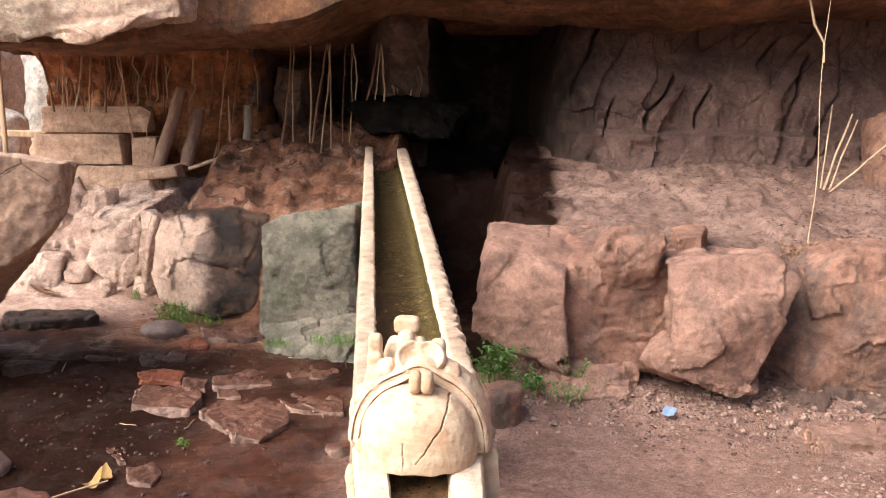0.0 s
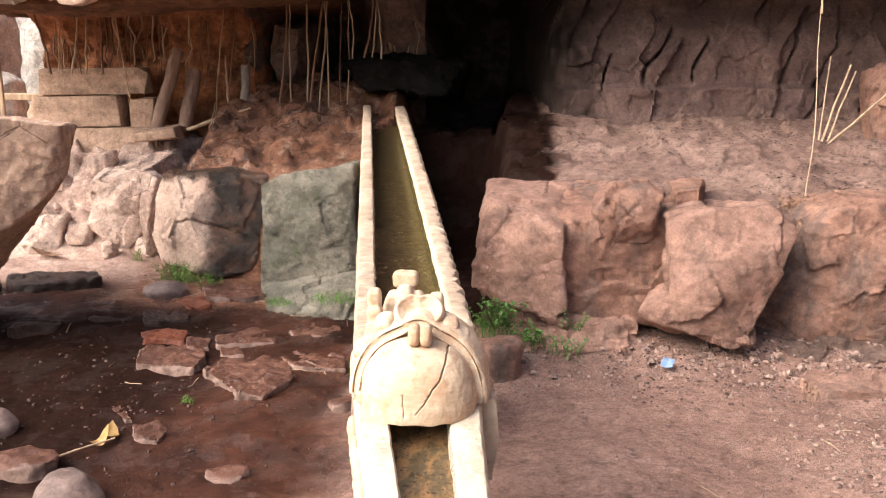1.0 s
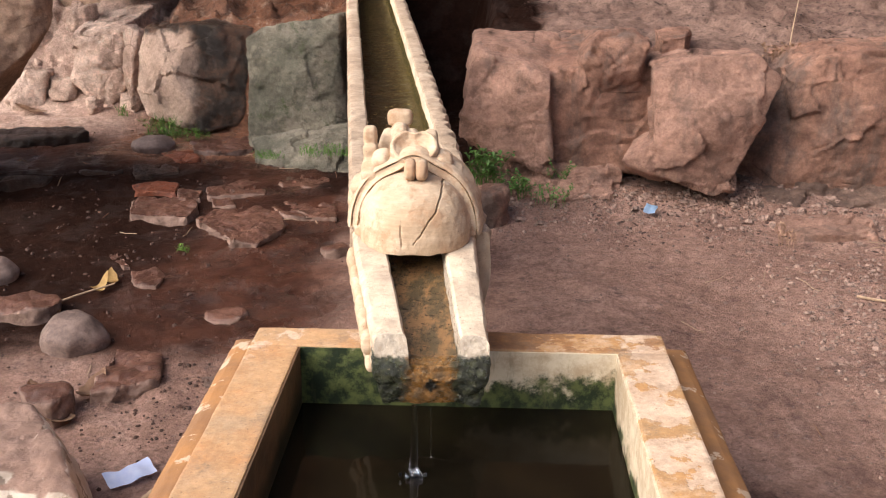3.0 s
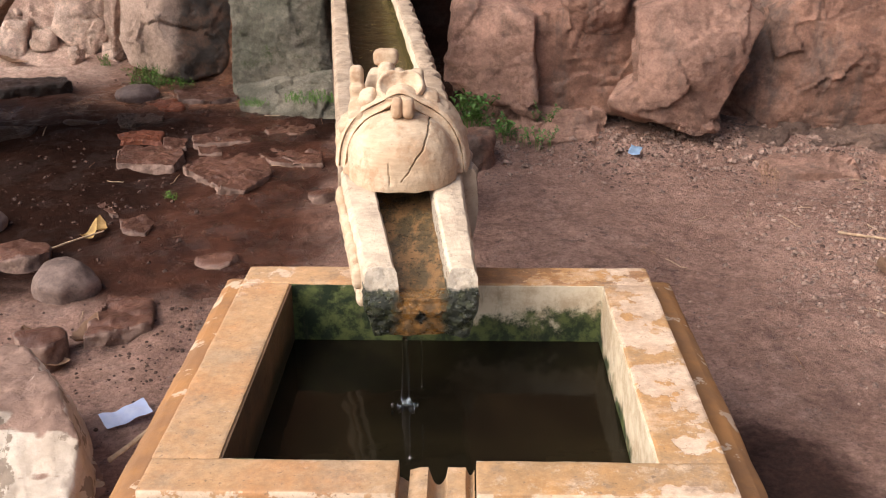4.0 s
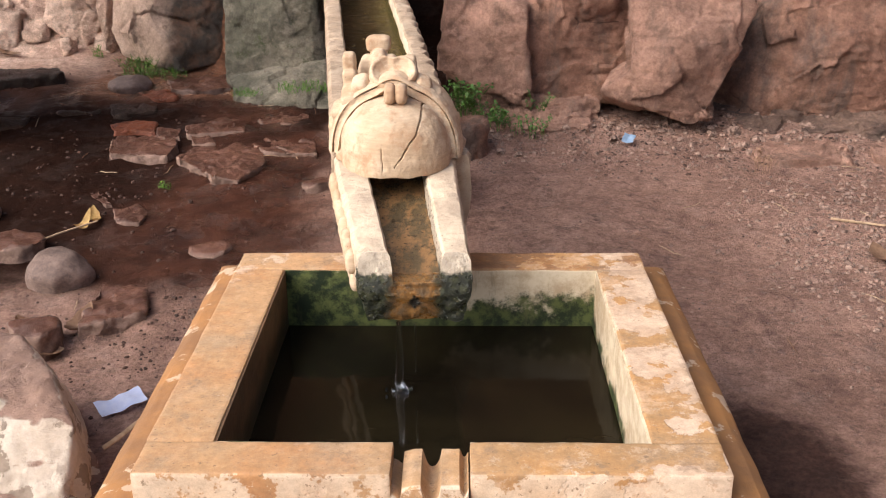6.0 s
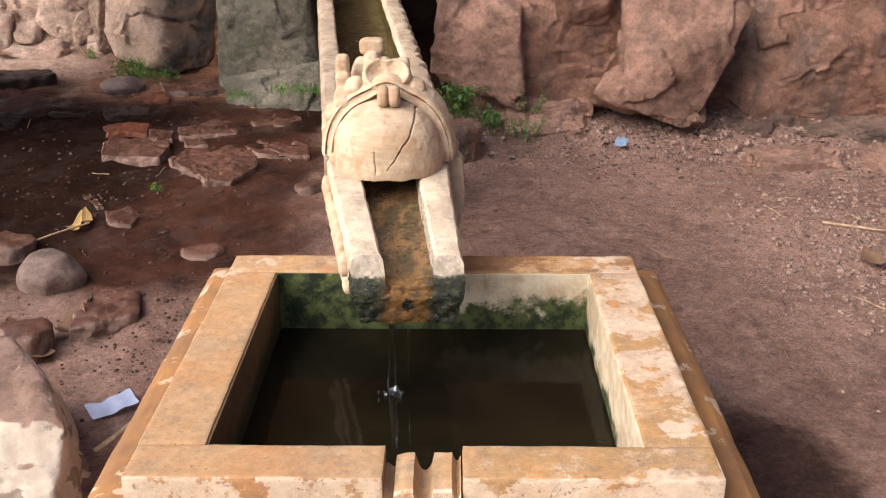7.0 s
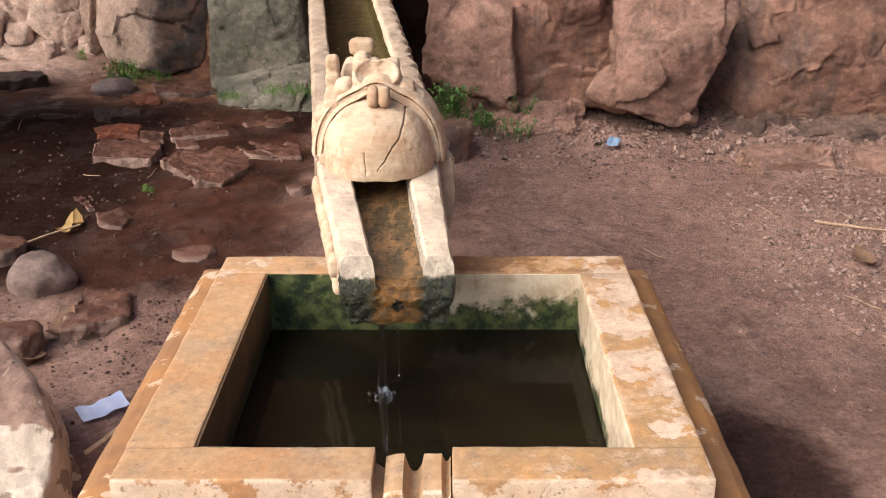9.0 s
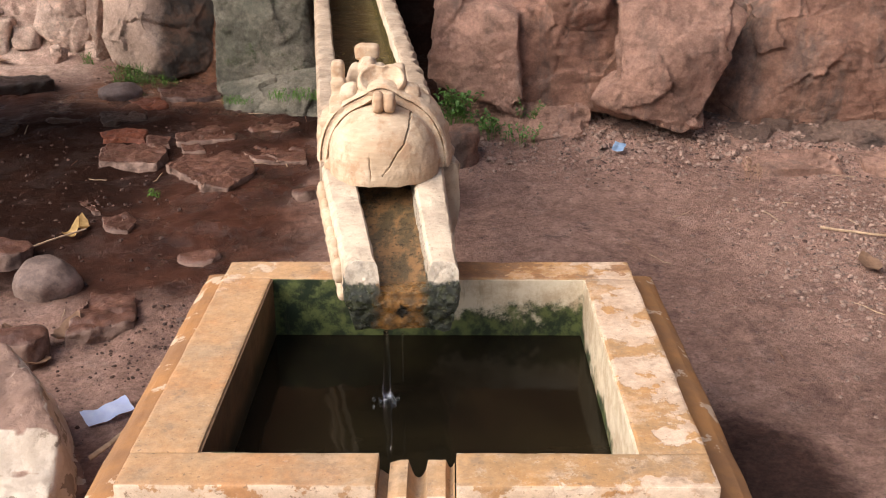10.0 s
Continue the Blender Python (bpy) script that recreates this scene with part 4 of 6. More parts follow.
for k, (label, material, amount, crack, points) in enumerate(BOULDERS):
    flat = sum(points, []) if isinstance(points[0], list) else points
    base = Vector((sum(p[0] for p in flat) / len(flat), sum(p[1] for p in flat) / len(flat), min(p[2] for p in flat)))
    small = k in (8, 13, 9)
    pieces = points if isinstance(points[0], list) else [points]
    thing("boulder", boulder(pieces, 0.0125 if not small else 0.010, 2, amount * 0.55, 0.30, k + 1, crack, 2.4, 0.20 if k in (4, 6, 10) else 0.40), material, label, "boulder", "boulders round the spring", at=base)

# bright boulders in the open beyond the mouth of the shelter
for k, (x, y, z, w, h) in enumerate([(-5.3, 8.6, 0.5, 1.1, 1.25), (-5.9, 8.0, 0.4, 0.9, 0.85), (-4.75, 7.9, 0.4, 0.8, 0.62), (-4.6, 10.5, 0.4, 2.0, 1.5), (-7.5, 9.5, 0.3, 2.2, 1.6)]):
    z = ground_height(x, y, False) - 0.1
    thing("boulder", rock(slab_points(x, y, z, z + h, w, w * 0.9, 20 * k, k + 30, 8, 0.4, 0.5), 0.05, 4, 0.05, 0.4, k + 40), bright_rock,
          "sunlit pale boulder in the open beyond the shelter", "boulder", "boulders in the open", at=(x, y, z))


# ---- basin ----
def square_sweep(profile, half, y0, y1, seed=0):
    """A moulding run round the basin: profile of (outward, z); half width and depth range at outward = 0."""
    bm = bmesh.new()
    rings = []
    for d, z in profile:
        corners = [(-half - d, y0 - d), (half + d, y0 - d), (half + d, y1 + d), (-half - d, y1 + d)]
        rings.append([bm.verts.new((x, y, z)) for x, y in corners])
    for a, b in zip(rings, rings[1:]):
        for j in range(4):
            bm.faces.new((a[j], a[(j + 1) % 4], b[(j + 1) % 4], b[j]))
    bmesh.ops.recalc_face_normals(bm, faces=bm.faces)
    return bm


def worn(bm, edge, amount, size, seed, bevel=0.0, segments=2, angle=0.6):
    """Round the edges, then make the faces slightly uneven."""
    if bevel:
        sharp = [e for e in bm.edges if e.is_manifold and e.calc_face_angle(0) > angle]
        bmesh.ops.bevel(bm, geom=sharp, offset=bevel, segments=segments, affect="EDGES", profile=0.6)
    bmesh.ops.triangulate(bm, faces=bm.faces)
    refine(bm, edge, 14000)
    rough_up(bm, amount, size, seed, 4)
    return bm


def box(x0, x1, y0, y1, z0, z1):
    bm = bmesh.new()
    bmesh.ops.create_cube(bm, size=1.0, matrix=Matrix.Translation(((x0 + x1) / 2, (y0 + y1) / 2, (z0 + z1) / 2)) @ Matrix.Diagonal((x1 - x0, y1 - y0, z1 - z0, 1)))
    return bm


RIM, WATER = 0.45, 0.290
basin = empty("basin", (0, 0.4, -0.2), "square stone basin with peeling ochre render, full of dark water", "basin")


def basin_part(name, bm, material, label="", flat=False):
    bmesh.ops.translate(bm, verts=bm.verts, vec=(0, -0.4, 0.2))
    return part(name, bm, material, basin, label, flat)


for name, (x0, x1, y0, y1) in {"rim_back": (-0.525, 0.525, 0.80, 0.912), "rim_left": (-0.525, -0.40, 0.0, 0.80), "rim_right": (0.40, 0.525, 0.0, 0.80),
                               "rim_front": (-0.525, -0.070, -0.105, 0.0)}.items():
    bm = worn(box(x0, x1, y0, y1, 0.392, RIM), 0.03, 0.0022, 0.1, len(name), 0.006)
    basin_part(name.split("_")[0], bm, plaster)
basin_part("rim", worn(box(0.068, 0.525, -0.105, 0.0, 0.392, RIM), 0.03, 0.0022, 0.1, 3, 0.006), plaster)


def spillway():
    """The notch in the front rim: two low shoulders and a rounded groove between them."""
    xs = list(np.arange(-0.070, 0.0681, 0.004))

    def top(x):
        if x < -0.052:
            return 0.405 + 0.012 * smooth_step(x, -0.052, -0.07)
        if x < -0.016:
            return 0.436 - 0.006 * smooth_step(x, -0.03, -0.052)
        if x < 0.018:
            return 0.432 - 0.034 * math.sin(math.pi * (x + 0.016) / 0.034) ** 0.7
        if x < 0.05:
            return 0.437
        return 0.437 - 0.018 * math.sin(math.pi * (x - 0.05) / 0.018)

    bm = bmesh.new()
    rows = []
    for y in (-0.004, -0.02, -0.05, -0.08, -0.112):
        rows.append([bm.verts.new((x, y, top(x) - 0.012 * smooth_step(y, -0.06, -0.112))) for x in xs])
    for a, b in zip(rows, rows[1:]):
        for j in range(len(xs) - 1):
            bm.faces.new((a[j + 1], a[j], b[j], b[j + 1]))
    made = bmesh.ops.extrude_edge_only(bm, edges=[e for e in bm.edges if e.is_boundary])
    for v in made["geom"]:
        if isinstance(v, bmesh.types.BMVert):
            v.co.z = 0.33
    bmesh.ops.recalc_face_normals(bm, faces=bm.faces)
    rough_up(bm, 0.0015, 0.03, 4, 3)
    return bm


basin_part("spillway", spillway(), plaster, "rounded overflow groove in the rim")
roll = [(0.0, 0.389), (0.035, 0.389), (0.062, 0.384), (0.084, 0.370), (0.094, 0.350), (0.096, 0.330), (0.088, 0.31), (0.07, 0.298), (0.0, 0.295)]
basin_part("moulding", worn(square_sweep(roll, 0.525, -0.105, 0.912), 0.04, 0.003, 0.08, 7), moulding_render, "brown rounded moulding under the rim")
foot = [(-0.02, 0.302), (0.0, 0.302), (0.0, 0.05), (0.05, 0.02), (0.06, -0.05), (0.06, -0.45)]
basin_part("body", worn(square_sweep(foot, 0.525, -0.105, 0.912), 0.06, 0.004, 0.15, 9), moulding_render)
for x0, x1, y0, y1, skin in ((-0.41, 0.41, 0.796, 0.85, pool_wall), (-0.45, -0.396, -0.02, 0.82, shaded_wall), (0.396, 0.45, -0.02, 0.82, pool_wall),
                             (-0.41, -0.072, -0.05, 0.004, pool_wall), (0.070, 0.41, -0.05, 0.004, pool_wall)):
    basin_part("inner_wall", worn(box(x0, x1, y0, y1, 0.0, 0.4455), 0.03, 0.0015, 0.08, 5), skin, "dark brown shaded and stained inner wall" if skin is shaded_wall else "algae covered pale inner wall")
basin_part("inner_wall", worn(box(-0.075, 0.073, -0.05, -0.003, 0.0, 0.385), 0.03, 0.002, 0.08, 5), pool_wall)
basin_part("floor", worn(box(-0.43, 0.43, -0.03, 0.83, -0.06, -0.01), 0.1, 0.003, 0.1, 6), trough_bed)
bm = grid(list(np.linspace(-0.401, 0.401, 60)), list(np.linspace(-0.002, 0.801, 60)),
          lambda x, y: (x, y, WATER + 0.00025 * math.exp(-3.0 * math.hypot(x + 0.07, y - 0.42)) * math.sin(110 * math.hypot(x + 0.07, y - 0.42)) + 0.00008 * noise.noise(Vector((x * 9, y * 9, 0)))))
thing("water", bm, pool_water, "still dark murky water filling the basin", "water", kind="structure")


def lump(bm, at, size, turn=(0, 0, 0), power=1.0, seg=24):
    """A rounded carved form: an ellipsoid, squarer where power is below one."""
    m = pose(*at, *turn)
    half = max(4, seg // 2)

    def spot(a, b):
        c = [math.copysign(abs(q) ** power, q) for q in (math.sin(b) * math.cos(a), math.sin(b) * math.sin(a), math.cos(b))]
        return bm.verts.new(m @ Vector((c[0] * size[0], c[1] * size[1], c[2] * size[2])))

    rings = [[spot(2 * math.pi * k / seg, math.pi * h / half) for k in range(seg)] for h in range(1, half)]
    top, low = spot(0, 0), spot(0, math.pi)
    for k in range(seg):
        n = (k + 1) % seg
        bm.faces.new((top, rings[0][k], rings[0][n]))
        bm.faces.new((low, rings[-1][n], rings[-1][k]))
        for a, b in zip(rings, rings[1:]):
            bm.faces.new((a[k], b[k], b[n], a[n]))


# ---- trough ----
def trough_centre(y):
    return -0.11 - 0.1393 * (y - 0.93)


def trough_top(y):
    return float(np.interp(y, (0.47, 0.93, 2.5, 3.5, 6.3), (0.618, 0.662, 0.805, 0.895, 1.115)))


def trough_piece(y0, y1, step, widths, depth, thick, notch=0.0, seed=0, lip=False, rise=0.5):
    """A length of U-shaped stone gutter. widths: outer left and right, inner left and right, from its middle, at both ends."""
    bm = bmesh.new()
    rows = []
    n = max(2, int((y1 - y0) / step))
    for k in range(n + 1):
        y = y0 + (y1 - y0) * k / n
        t = k / n
        ol, orr, il, ir = (a + (b - a) * t for a, b in zip(*widths))
        c, z = trough_centre(y), trough_top(y)
        jag = notch * abs(noise.noise(Vector((y * 19, seed, 0)))) + notch * 0.7 * (abs((y * 9.5) % 1 - 0.5))
        wob = 0.003 * noise.noise(Vector((y * 4, seed, 3)))
        prof = [(ol + 0.02, z - thick), (ol, z - thick * 0.55), (ol, z - 0.012), (ol + 0.010, z), ((ol + il) / 2, z + 0.002), (il - 0.006, z), (il, z - 0.008), (il + 0.006, z - depth),
                ((il + ir) / 2, z - depth - 0.006), (ir - 0.006, z - depth), (ir - 0.003, z - depth * rise), (ir, z - 0.008), (ir + 0.006, z), ((ir + orr) / 2, z + 0.001), (orr - 0.008 - jag, z - 0.002), (orr - jag, z - 0.014), (orr - jag * 0.4, z - thick * 0.55), (orr - 0.02, z - thick)]
        rows.append([bm.verts.new((c + x + wob, y, h)) for x, h in prof])
    count = len(rows[0])
    for a, b in zip(rows, rows[1:]):
        for j in range(count):
            f = bm.faces.new((a[j], b[j], b[(j + 1) % count], a[(j + 1) % count]))
            f.material_index = 1 if 6 <= j <= 9 else 2 if j == 10 else 0
    for row in (rows[0], rows[-1]):
        caps = []
        for quad in ((0, 1, 16, 17), (1, 7, 9, 16), (7, 8, 9)):
            caps.append(bm.faces.new([row[i] for i in quad]))
        caps.append(bm.faces.new([row[i] for i in (1, 2, 3, 4, 5, 6, 7)]))
        caps.append(bm.faces.new([row[i] for i in (9, 10, 11, 12, 13, 14, 15, 16)]))
        for f in caps:
            f.material_index = 2 if row is rows[0] and lip else 0
    bmesh.ops.recalc_face_normals(bm, faces=bm.faces)
    bmesh.ops.triangulate(bm, faces=[f for f in bm.faces if len(f.verts) > 4])
    return bm


trough = empty("stone_trough", (-0.11, 0.93, 0.5), "long cream sandstone water trough sloping down from the spring", "trough")


def trough_part(name, bm, material, label=""):
    bmesh.ops.translate(bm, verts=bm.verts, vec=(0.11, -0.93, -0.5))
    return part(name, bm, material, trough, label)


bm = trough_piece(0.47, 1.06, 0.012, ((-0.130, 0.122, -0.058, 0.058), (-0.165, 0.165, -0.078, 0.078)), 0.060, 0.165, 0.0, 1, True, 0.95)
for v in bm.verts:  # the end is cut back at the top and rounded below
    if v.co.y < 0.55:
        v.co.y += (0.55 - v.co.y) / 0.08 * (0.030 * min(1.0, max(0.0, (v.co.z - 0.586) / 0.032)) + 0.03 * smooth_step(v.co.z, 0.50, 0.45))
refine(bm, 0.014, 14000)
for f in bm.faces:
    c = f.calc_center_median()
    if c.y < 0.52 and (c.z < 0.585 or abs(f.normal.y) > 0.5):
        f.material_index = 2
rough_up(bm, 0.0025, 0.04, 2, 5)
bm.normal_update()
for v in bm.verts:
    if v.co.y < 0.505 and v.co.z < 0.57:
        v.co += v.normal * (0.006 * noise.noise(v.co * 45) + 0.004 * noise.noise(v.co * 110))
trough_part("spout", bm, [trough_stone, spout_bed, algae_crust], "spout end with an algae crust")
bm = bmesh.new()
for k in range(9):
    y = 0.56 + 0.055 * k
    x = trough_centre(y) - (0.130 + 0.035 * (y - 0.47) / 0.59) - 0.004
    lump(bm, (x, y, trough_top(y) - 0.055), (0.016, 0.026, 0.030), (0, 0, 8), 0.75, 12)
    lump(bm, (x + 0.004, y + 0.027, trough_top(y) - 0.115), (0.014, 0.024, 0.026), (0, 0, 8), 0.75, 12)
bmesh.ops.recalc_face_normals(bm, faces=bm.faces)
bm = blended(bm, 0.006)
rough_up(bm, 0.002, 0.02, 4, 3)
trough_part("carved_border", bm, cream_stone, "worn scalloped border along the spout's side")
start = 1.065
bm = trough_piece(start, 6.45, 0.016, ((-0.170, 0.215, -0.100, 0.146), (-0.120, 0.205, -0.060, 0.122)), 0.11, 0.22, 0.030, 5)
refine(bm, 0.05, 15000)
rough_up(bm, 0.0045, 0.03, 3, 4)
# third stone: paler right inner face, the light it catches put into colour
trough_part("gutter", bm, [gutter_stone, trough_bed, trough_stone], "long gutter with chipped rails")
# rough stone supports
for k, y in enumerate((1.35, 2.6, 3.9, 5.2)):
    c, z = trough_centre(y), trough_top(y)
    z0 = ground_height(c, y, False) - 0.1
    pts = [(c + sx * 0.13, y + sy * 0.16, h) for sx in (-1, 1) for sy in (-1, 1) for h in (z0, z - 0.195)]
    thing("support_stone", rock(pts, 0.04, 3, 0.02, 0.2, k + 60), dark_rock, "dark rough stone propping the trough", "stone", "stones under the trough", at=(c, y, z0))


# ---- carved head over the spout ----
HEAD = Vector((-0.12, 1.1, 0.66))
CX = -0.122
head = empty("carved_spout_head", HEAD, "cream carved sandstone head with a cracked smooth brow over the spout", "carving")
# a crack runs down the brow from beside the boss, a finer one rises from its lower edge
CRACKS = [[(-0.045, 0.840), (-0.050, 0.80), (-0.060, 0.765), (-0.080, 0.745), (-0.096, 0.715), (-0.116, 0.69)], [(-0.150, 0.735), (-0.148, 0.70), (-0.146, 0.67)]]


def carved(name, bm, voxel=0.0034, label="", soften=1, material=None):
    """Run the forms together, weather them, keep them off the gutter, and hang them on the head."""
    bmesh.ops.recalc_face_normals(bm, faces=bm.faces)
    bm = blended(bm, voxel)
    for _ in range(soften):
        bmesh.ops.smooth_vert(bm, verts=bm.verts, factor=0.5, use_axis_x=True, use_axis_y=True, use_axis_z=True)
    bm.normal_update()
    for v in bm.verts:
        d = 0.0
        if v.co.y < 1.09 and v.co.z > 0.66 and name == "brow":
            for j, line in enumerate(CRACKS):
                for (ax, az), (bx, bz) in zip(line, line[1:]):
                    t = min(1.0, max(0.0, ((v.co.x - ax) * (bx - ax) + (v.co.z - az) * (bz - az)) / ((bx - ax) ** 2 + (bz - az) ** 2)))
                    r = math.hypot(v.co.x - ax - t * (bx - ax) + 0.003 * noise.noise(v.co * 60), v.co.z - az - t * (bz - az))
                    wide = 0.0016 * smooth_step(v.co.z, 0.66, 0.80) + 0.0012
                    d = max(d, (1 - r / wide) * (1.0 - 0.6 * j))
        p = v.co * 22
        v.co.z = max(v.co.z, trough_top(v.co.y) + 0.003 + 0.006 * noise.noise(v.co * 30))
        v.co += v.normal * (0.0020 * noise.noise(p) + 0.0012 * noise.noise(p * 2.7) + 0.0006 * noise.noise(p * 7) - 0.012 * max(0.0, d))
    bmesh.ops.translate(bm, verts=bm.verts, vec=-HEAD)
    return part(name, bm, material or cream_stone, head, label)


# the broad smooth brow and the bulk behind it
bm = bmesh.new()
lump(bm, (CX, 1.06, 0.664), (0.149, 0.165, 0.170), (0, 0, 6), 0.84, 48)
carved("brow", bm, 0.0026, "smooth brow with a crack")
bm = bmesh.new()
lump(bm, (CX - 0.012, 1.17, 0.69), (0.168, 0.14, 0.125), (0, 0, 6), 0.7, 32)
lump(bm, (CX, 1.12, 0.668), (0.172, 0.13, 0.03), (0, 0, 6), 0.5, 24)
carved("back", bm)


def arch(profile, steps=72, peak=0.020):
    """A moulding bent over the brow: profile of (share of the brow's radius, depth)."""
    bm = bmesh.new()
    rings = []
    for k in range(steps + 1):
        a = math.pi * k / steps
        up = peak * math.exp(-((a - math.pi / 2) / 0.20) ** 2)
        ring = []
        for r, y in profile:
            c, w = math.cos(a), math.sin(a)
            x = CX - 0.004 + 0.149 * r * math.copysign(abs(c) ** 0.86, c)
            z = 0.664 + (0.168 * r + up * (r > 1.0)) * w ** 0.86
            ring.append(bm.verts.new((x, y + 0.030 * w - 0.1 * (x - CX), z)))
        rings.append(ring)
    n = len(profile)
    for a, b in zip(rings, rings[1:]):
        for j in range(n):
            bm.faces.new((a[j], a[(j + 1) % n], b[(j + 1) % n], b[j]))
    bm.faces.new(rings[0])
    bm.faces.new(rings[-1][::-1])
    bmesh.ops.triangulate(bm, faces=[f for f in bm.faces if len(f.verts) > 4])
    return bm


carved("inner_band", arch([(0.96, 1.08), (1.005, 1.044), (1.03, 1.036), (1.045, 1.046), (1.10, 1.052), (1.128, 1.050), (1.13, 1.10), (0.96, 1.12)]), 0.0024)
carved("outer_band", arch([(1.05, 1.10), (1.136, 1.056), (1.150, 1.046), (1.20, 1.056), (1.235, 1.085), (1.25, 1.13), (1.23, 1.20), (1.05, 1.20)]), 0.0024)
# the split boss that hangs over the brow's top
for x in (CX - 0.011, CX + 0.020):
    bm = bmesh.new()
    lump(bm, (x, 1.016, 0.850), (0.0155, 0.028, 0.024), (-12, 0, 0), 0.62)
    lump(bm, (x, 1.035, 0.862), (0.0140, 0.030, 0.016), (-5, 0, 0), 0.7)
    carved("boss", bm, 0.0028)


def shield():
    """A scooped leaf-shaped panel with a raised rim, two lobes and a point between them."""
    bm = bmesh.new()
    rings = []
    m = Matrix.Translation((CX - 0.006, 1.115, 0.892)) @ Euler((radians(48), 0, 0)).to_matrix().to_4x4()
    for t, h in ((0.12, -0.013), (0.35, -0.012), (0.6, -0.008), (0.78, -0.001), (0.88, 0.006), (0.98, 0.007), (1.08, -0.002), (1.12, -0.03), (0.3, -0.05)):
        ring = []
        for k in range(64):
            a = 2 * math.pi * k / 64
            from_top = a if a < math.pi else 2 * math.pi - a
            q = 0.058 * (1 - 0.22 * math.exp(-(from_top / 0.28) ** 2) + 0.06 * math.sin(from_top) ** 2 + 0.05 * math.exp(-((from_top - math.pi) / 0.5) ** 2))
            ring.append(bm.verts.new(m @ Vector((q * t * math.sin(a), q * t * math.cos(a) * 0.86, h))))
        rings.append(ring)
    for a, b in zip(rings, rings[1:]):
        for k in range(64):
            bm.faces.new((a[k], a[(k + 1) % 64], b[(k + 1) % 64], b[k]))
    bm.faces.new(rings[0])
    bm.faces.new(rings[-1][::-1])
    return bm


carved("leaf_panel", shield(), 0.0022, "scooped leaf-shaped panel")
# stepped shoulders
for side in (-1, 1):
    bm = bmesh.new()
    lump(bm, (CX + side * 0.078 - 0.012, 1.13, 0.842), (0.026, 0.036, 0.036), (20, side * 18, side * 10), 0.55)
    lump(bm, (CX + side * 0.106 - 0.012, 1.125, 0.810), (0.026, 0.040, 0.036), (20, side * 24, side * 10), 0.55)
    lump(bm, (CX + side * 0.134 - 0.010, 1.13, 0.772), (0.026, 0.045, 0.036), (15, side * 26, side * 10), 0.55)
    lump(bm, (CX + side * 0.156 - 0.008, 1.15, 0.728), (0.024, 0.055, 0.038), (10, side * 10, 0), 0.6)
    carved("shoulder", bm, 0.003)
# side posts with rounded caps
bm = bmesh.new()
lump(bm, (-0.250, 1.17, 0.79), (0.026, 0.030, 0.055), (0, 0, 0), 0.45)
lump(bm, (-0.252, 1.19, 0.852), (0.022, 0.024, 0.030), (0, 0, 0), 0.5)
lump(bm, (-0.254, 1.20, 0.900), (0.0185, 0.019, 0.028), (0, 0, 0), 0.55)
carved("side_post", bm, 0.003)
bm = bmesh.new()
lump(bm, (-0.090, 1.22, 0.882), (0.021, 0.021, 0.034), (0, 0, 0), 0.6)
lump(bm, (-0.092, 1.21, 0.832), (0.030, 0.03, 0.03), (0, 0, 0), 0.6)
carved("side_post", bm, 0.003)
bm = bmesh.new()
lump(bm, (-0.020, 1.18, 0.772), (0.036, 0.05, 0.034), (0, 0, -20), 0.5)
lump(bm, (-0.030, 1.20, 0.812), (0.032, 0.035, 0.022), (0, 15, -20), 0.5)
lump(bm, (-0.050, 1.17, 0.834), (0.030, 0.030, 0.016), (0, 10, -10), 0.6)
carved("corner_block", bm, 0.003)
# the rounded form on top and its flat-topped knob
bm = bmesh.new()
lump(bm, (-0.175, 1.27, 0.85), (0.062, 0.045, 0.055), (0, 0, 0), 0.75)
lump(bm, (-0.176, 1.248, 0.885), (0.022, 0.032, 0.042), (0, 0, 0), 0.6)
lump(bm, (-0.212, 1.26, 0.868), (0.024, 0.030, 0.042), (0, 16, 0), 0.7)
lump(bm, (-0.140, 1.26, 0.868), (0.024, 0.030, 0.042), (0, -16, 0), 0.7)
lump(bm, (-0.178, 1.29, 0.90), (0.026, 0.026, 0.03), (0, 0, 0), 0.8)
carved("crest", bm, 0.003)
bm = bmesh.new()
lump(bm, (-0.180, 1.30, 0.932), (0.036, 0.028, 0.023), (0, 0, 0), 0.5)
carved("knob", bm, 0.003, "flat-topped knob")

# ---- falling water ----
stream = tube([(-0.087, 0.475, 0.46), (-0.088, 0.468, 0.42), (-0.086, 0.464, 0.37), (-0.088, 0.460, 0.32), (-0.087, 0.458, WATER - 0.005)], 0.005, 8, 0.011, 0.0015, 3)
water_stream = thing("water_stream", stream, falling_water, "thin clear trickle falling from the spout", "water")
bm = bmesh.new()
r = random.Random(4)
for k in range(22):
    a, q = r.uniform(0, 6.28), abs(r.gauss(0, 0.016))
    lump(bm, (-0.087 + q * math.cos(a), 0.458 + q * math.sin(a), WATER + 0.002 + max(0.0, 0.026 - q) * r.random()), (r.uniform(0.002, 0.006),) * 2 + (r.uniform(0.002, 0.008),), seg=8)
thing("splash", bm, falling_water, "small splash where the trickle meets the water", "water")
bm = tube([(-0.050, 0.472, 0.455), (-0.050, 0.466, 0.40), (-0.049, 0.462, 0.34)], 0.0022, 6, 0.0012, 0.001, 5)
thing("water_stream", bm, falling_water, "thin second thread of falling water", "water")

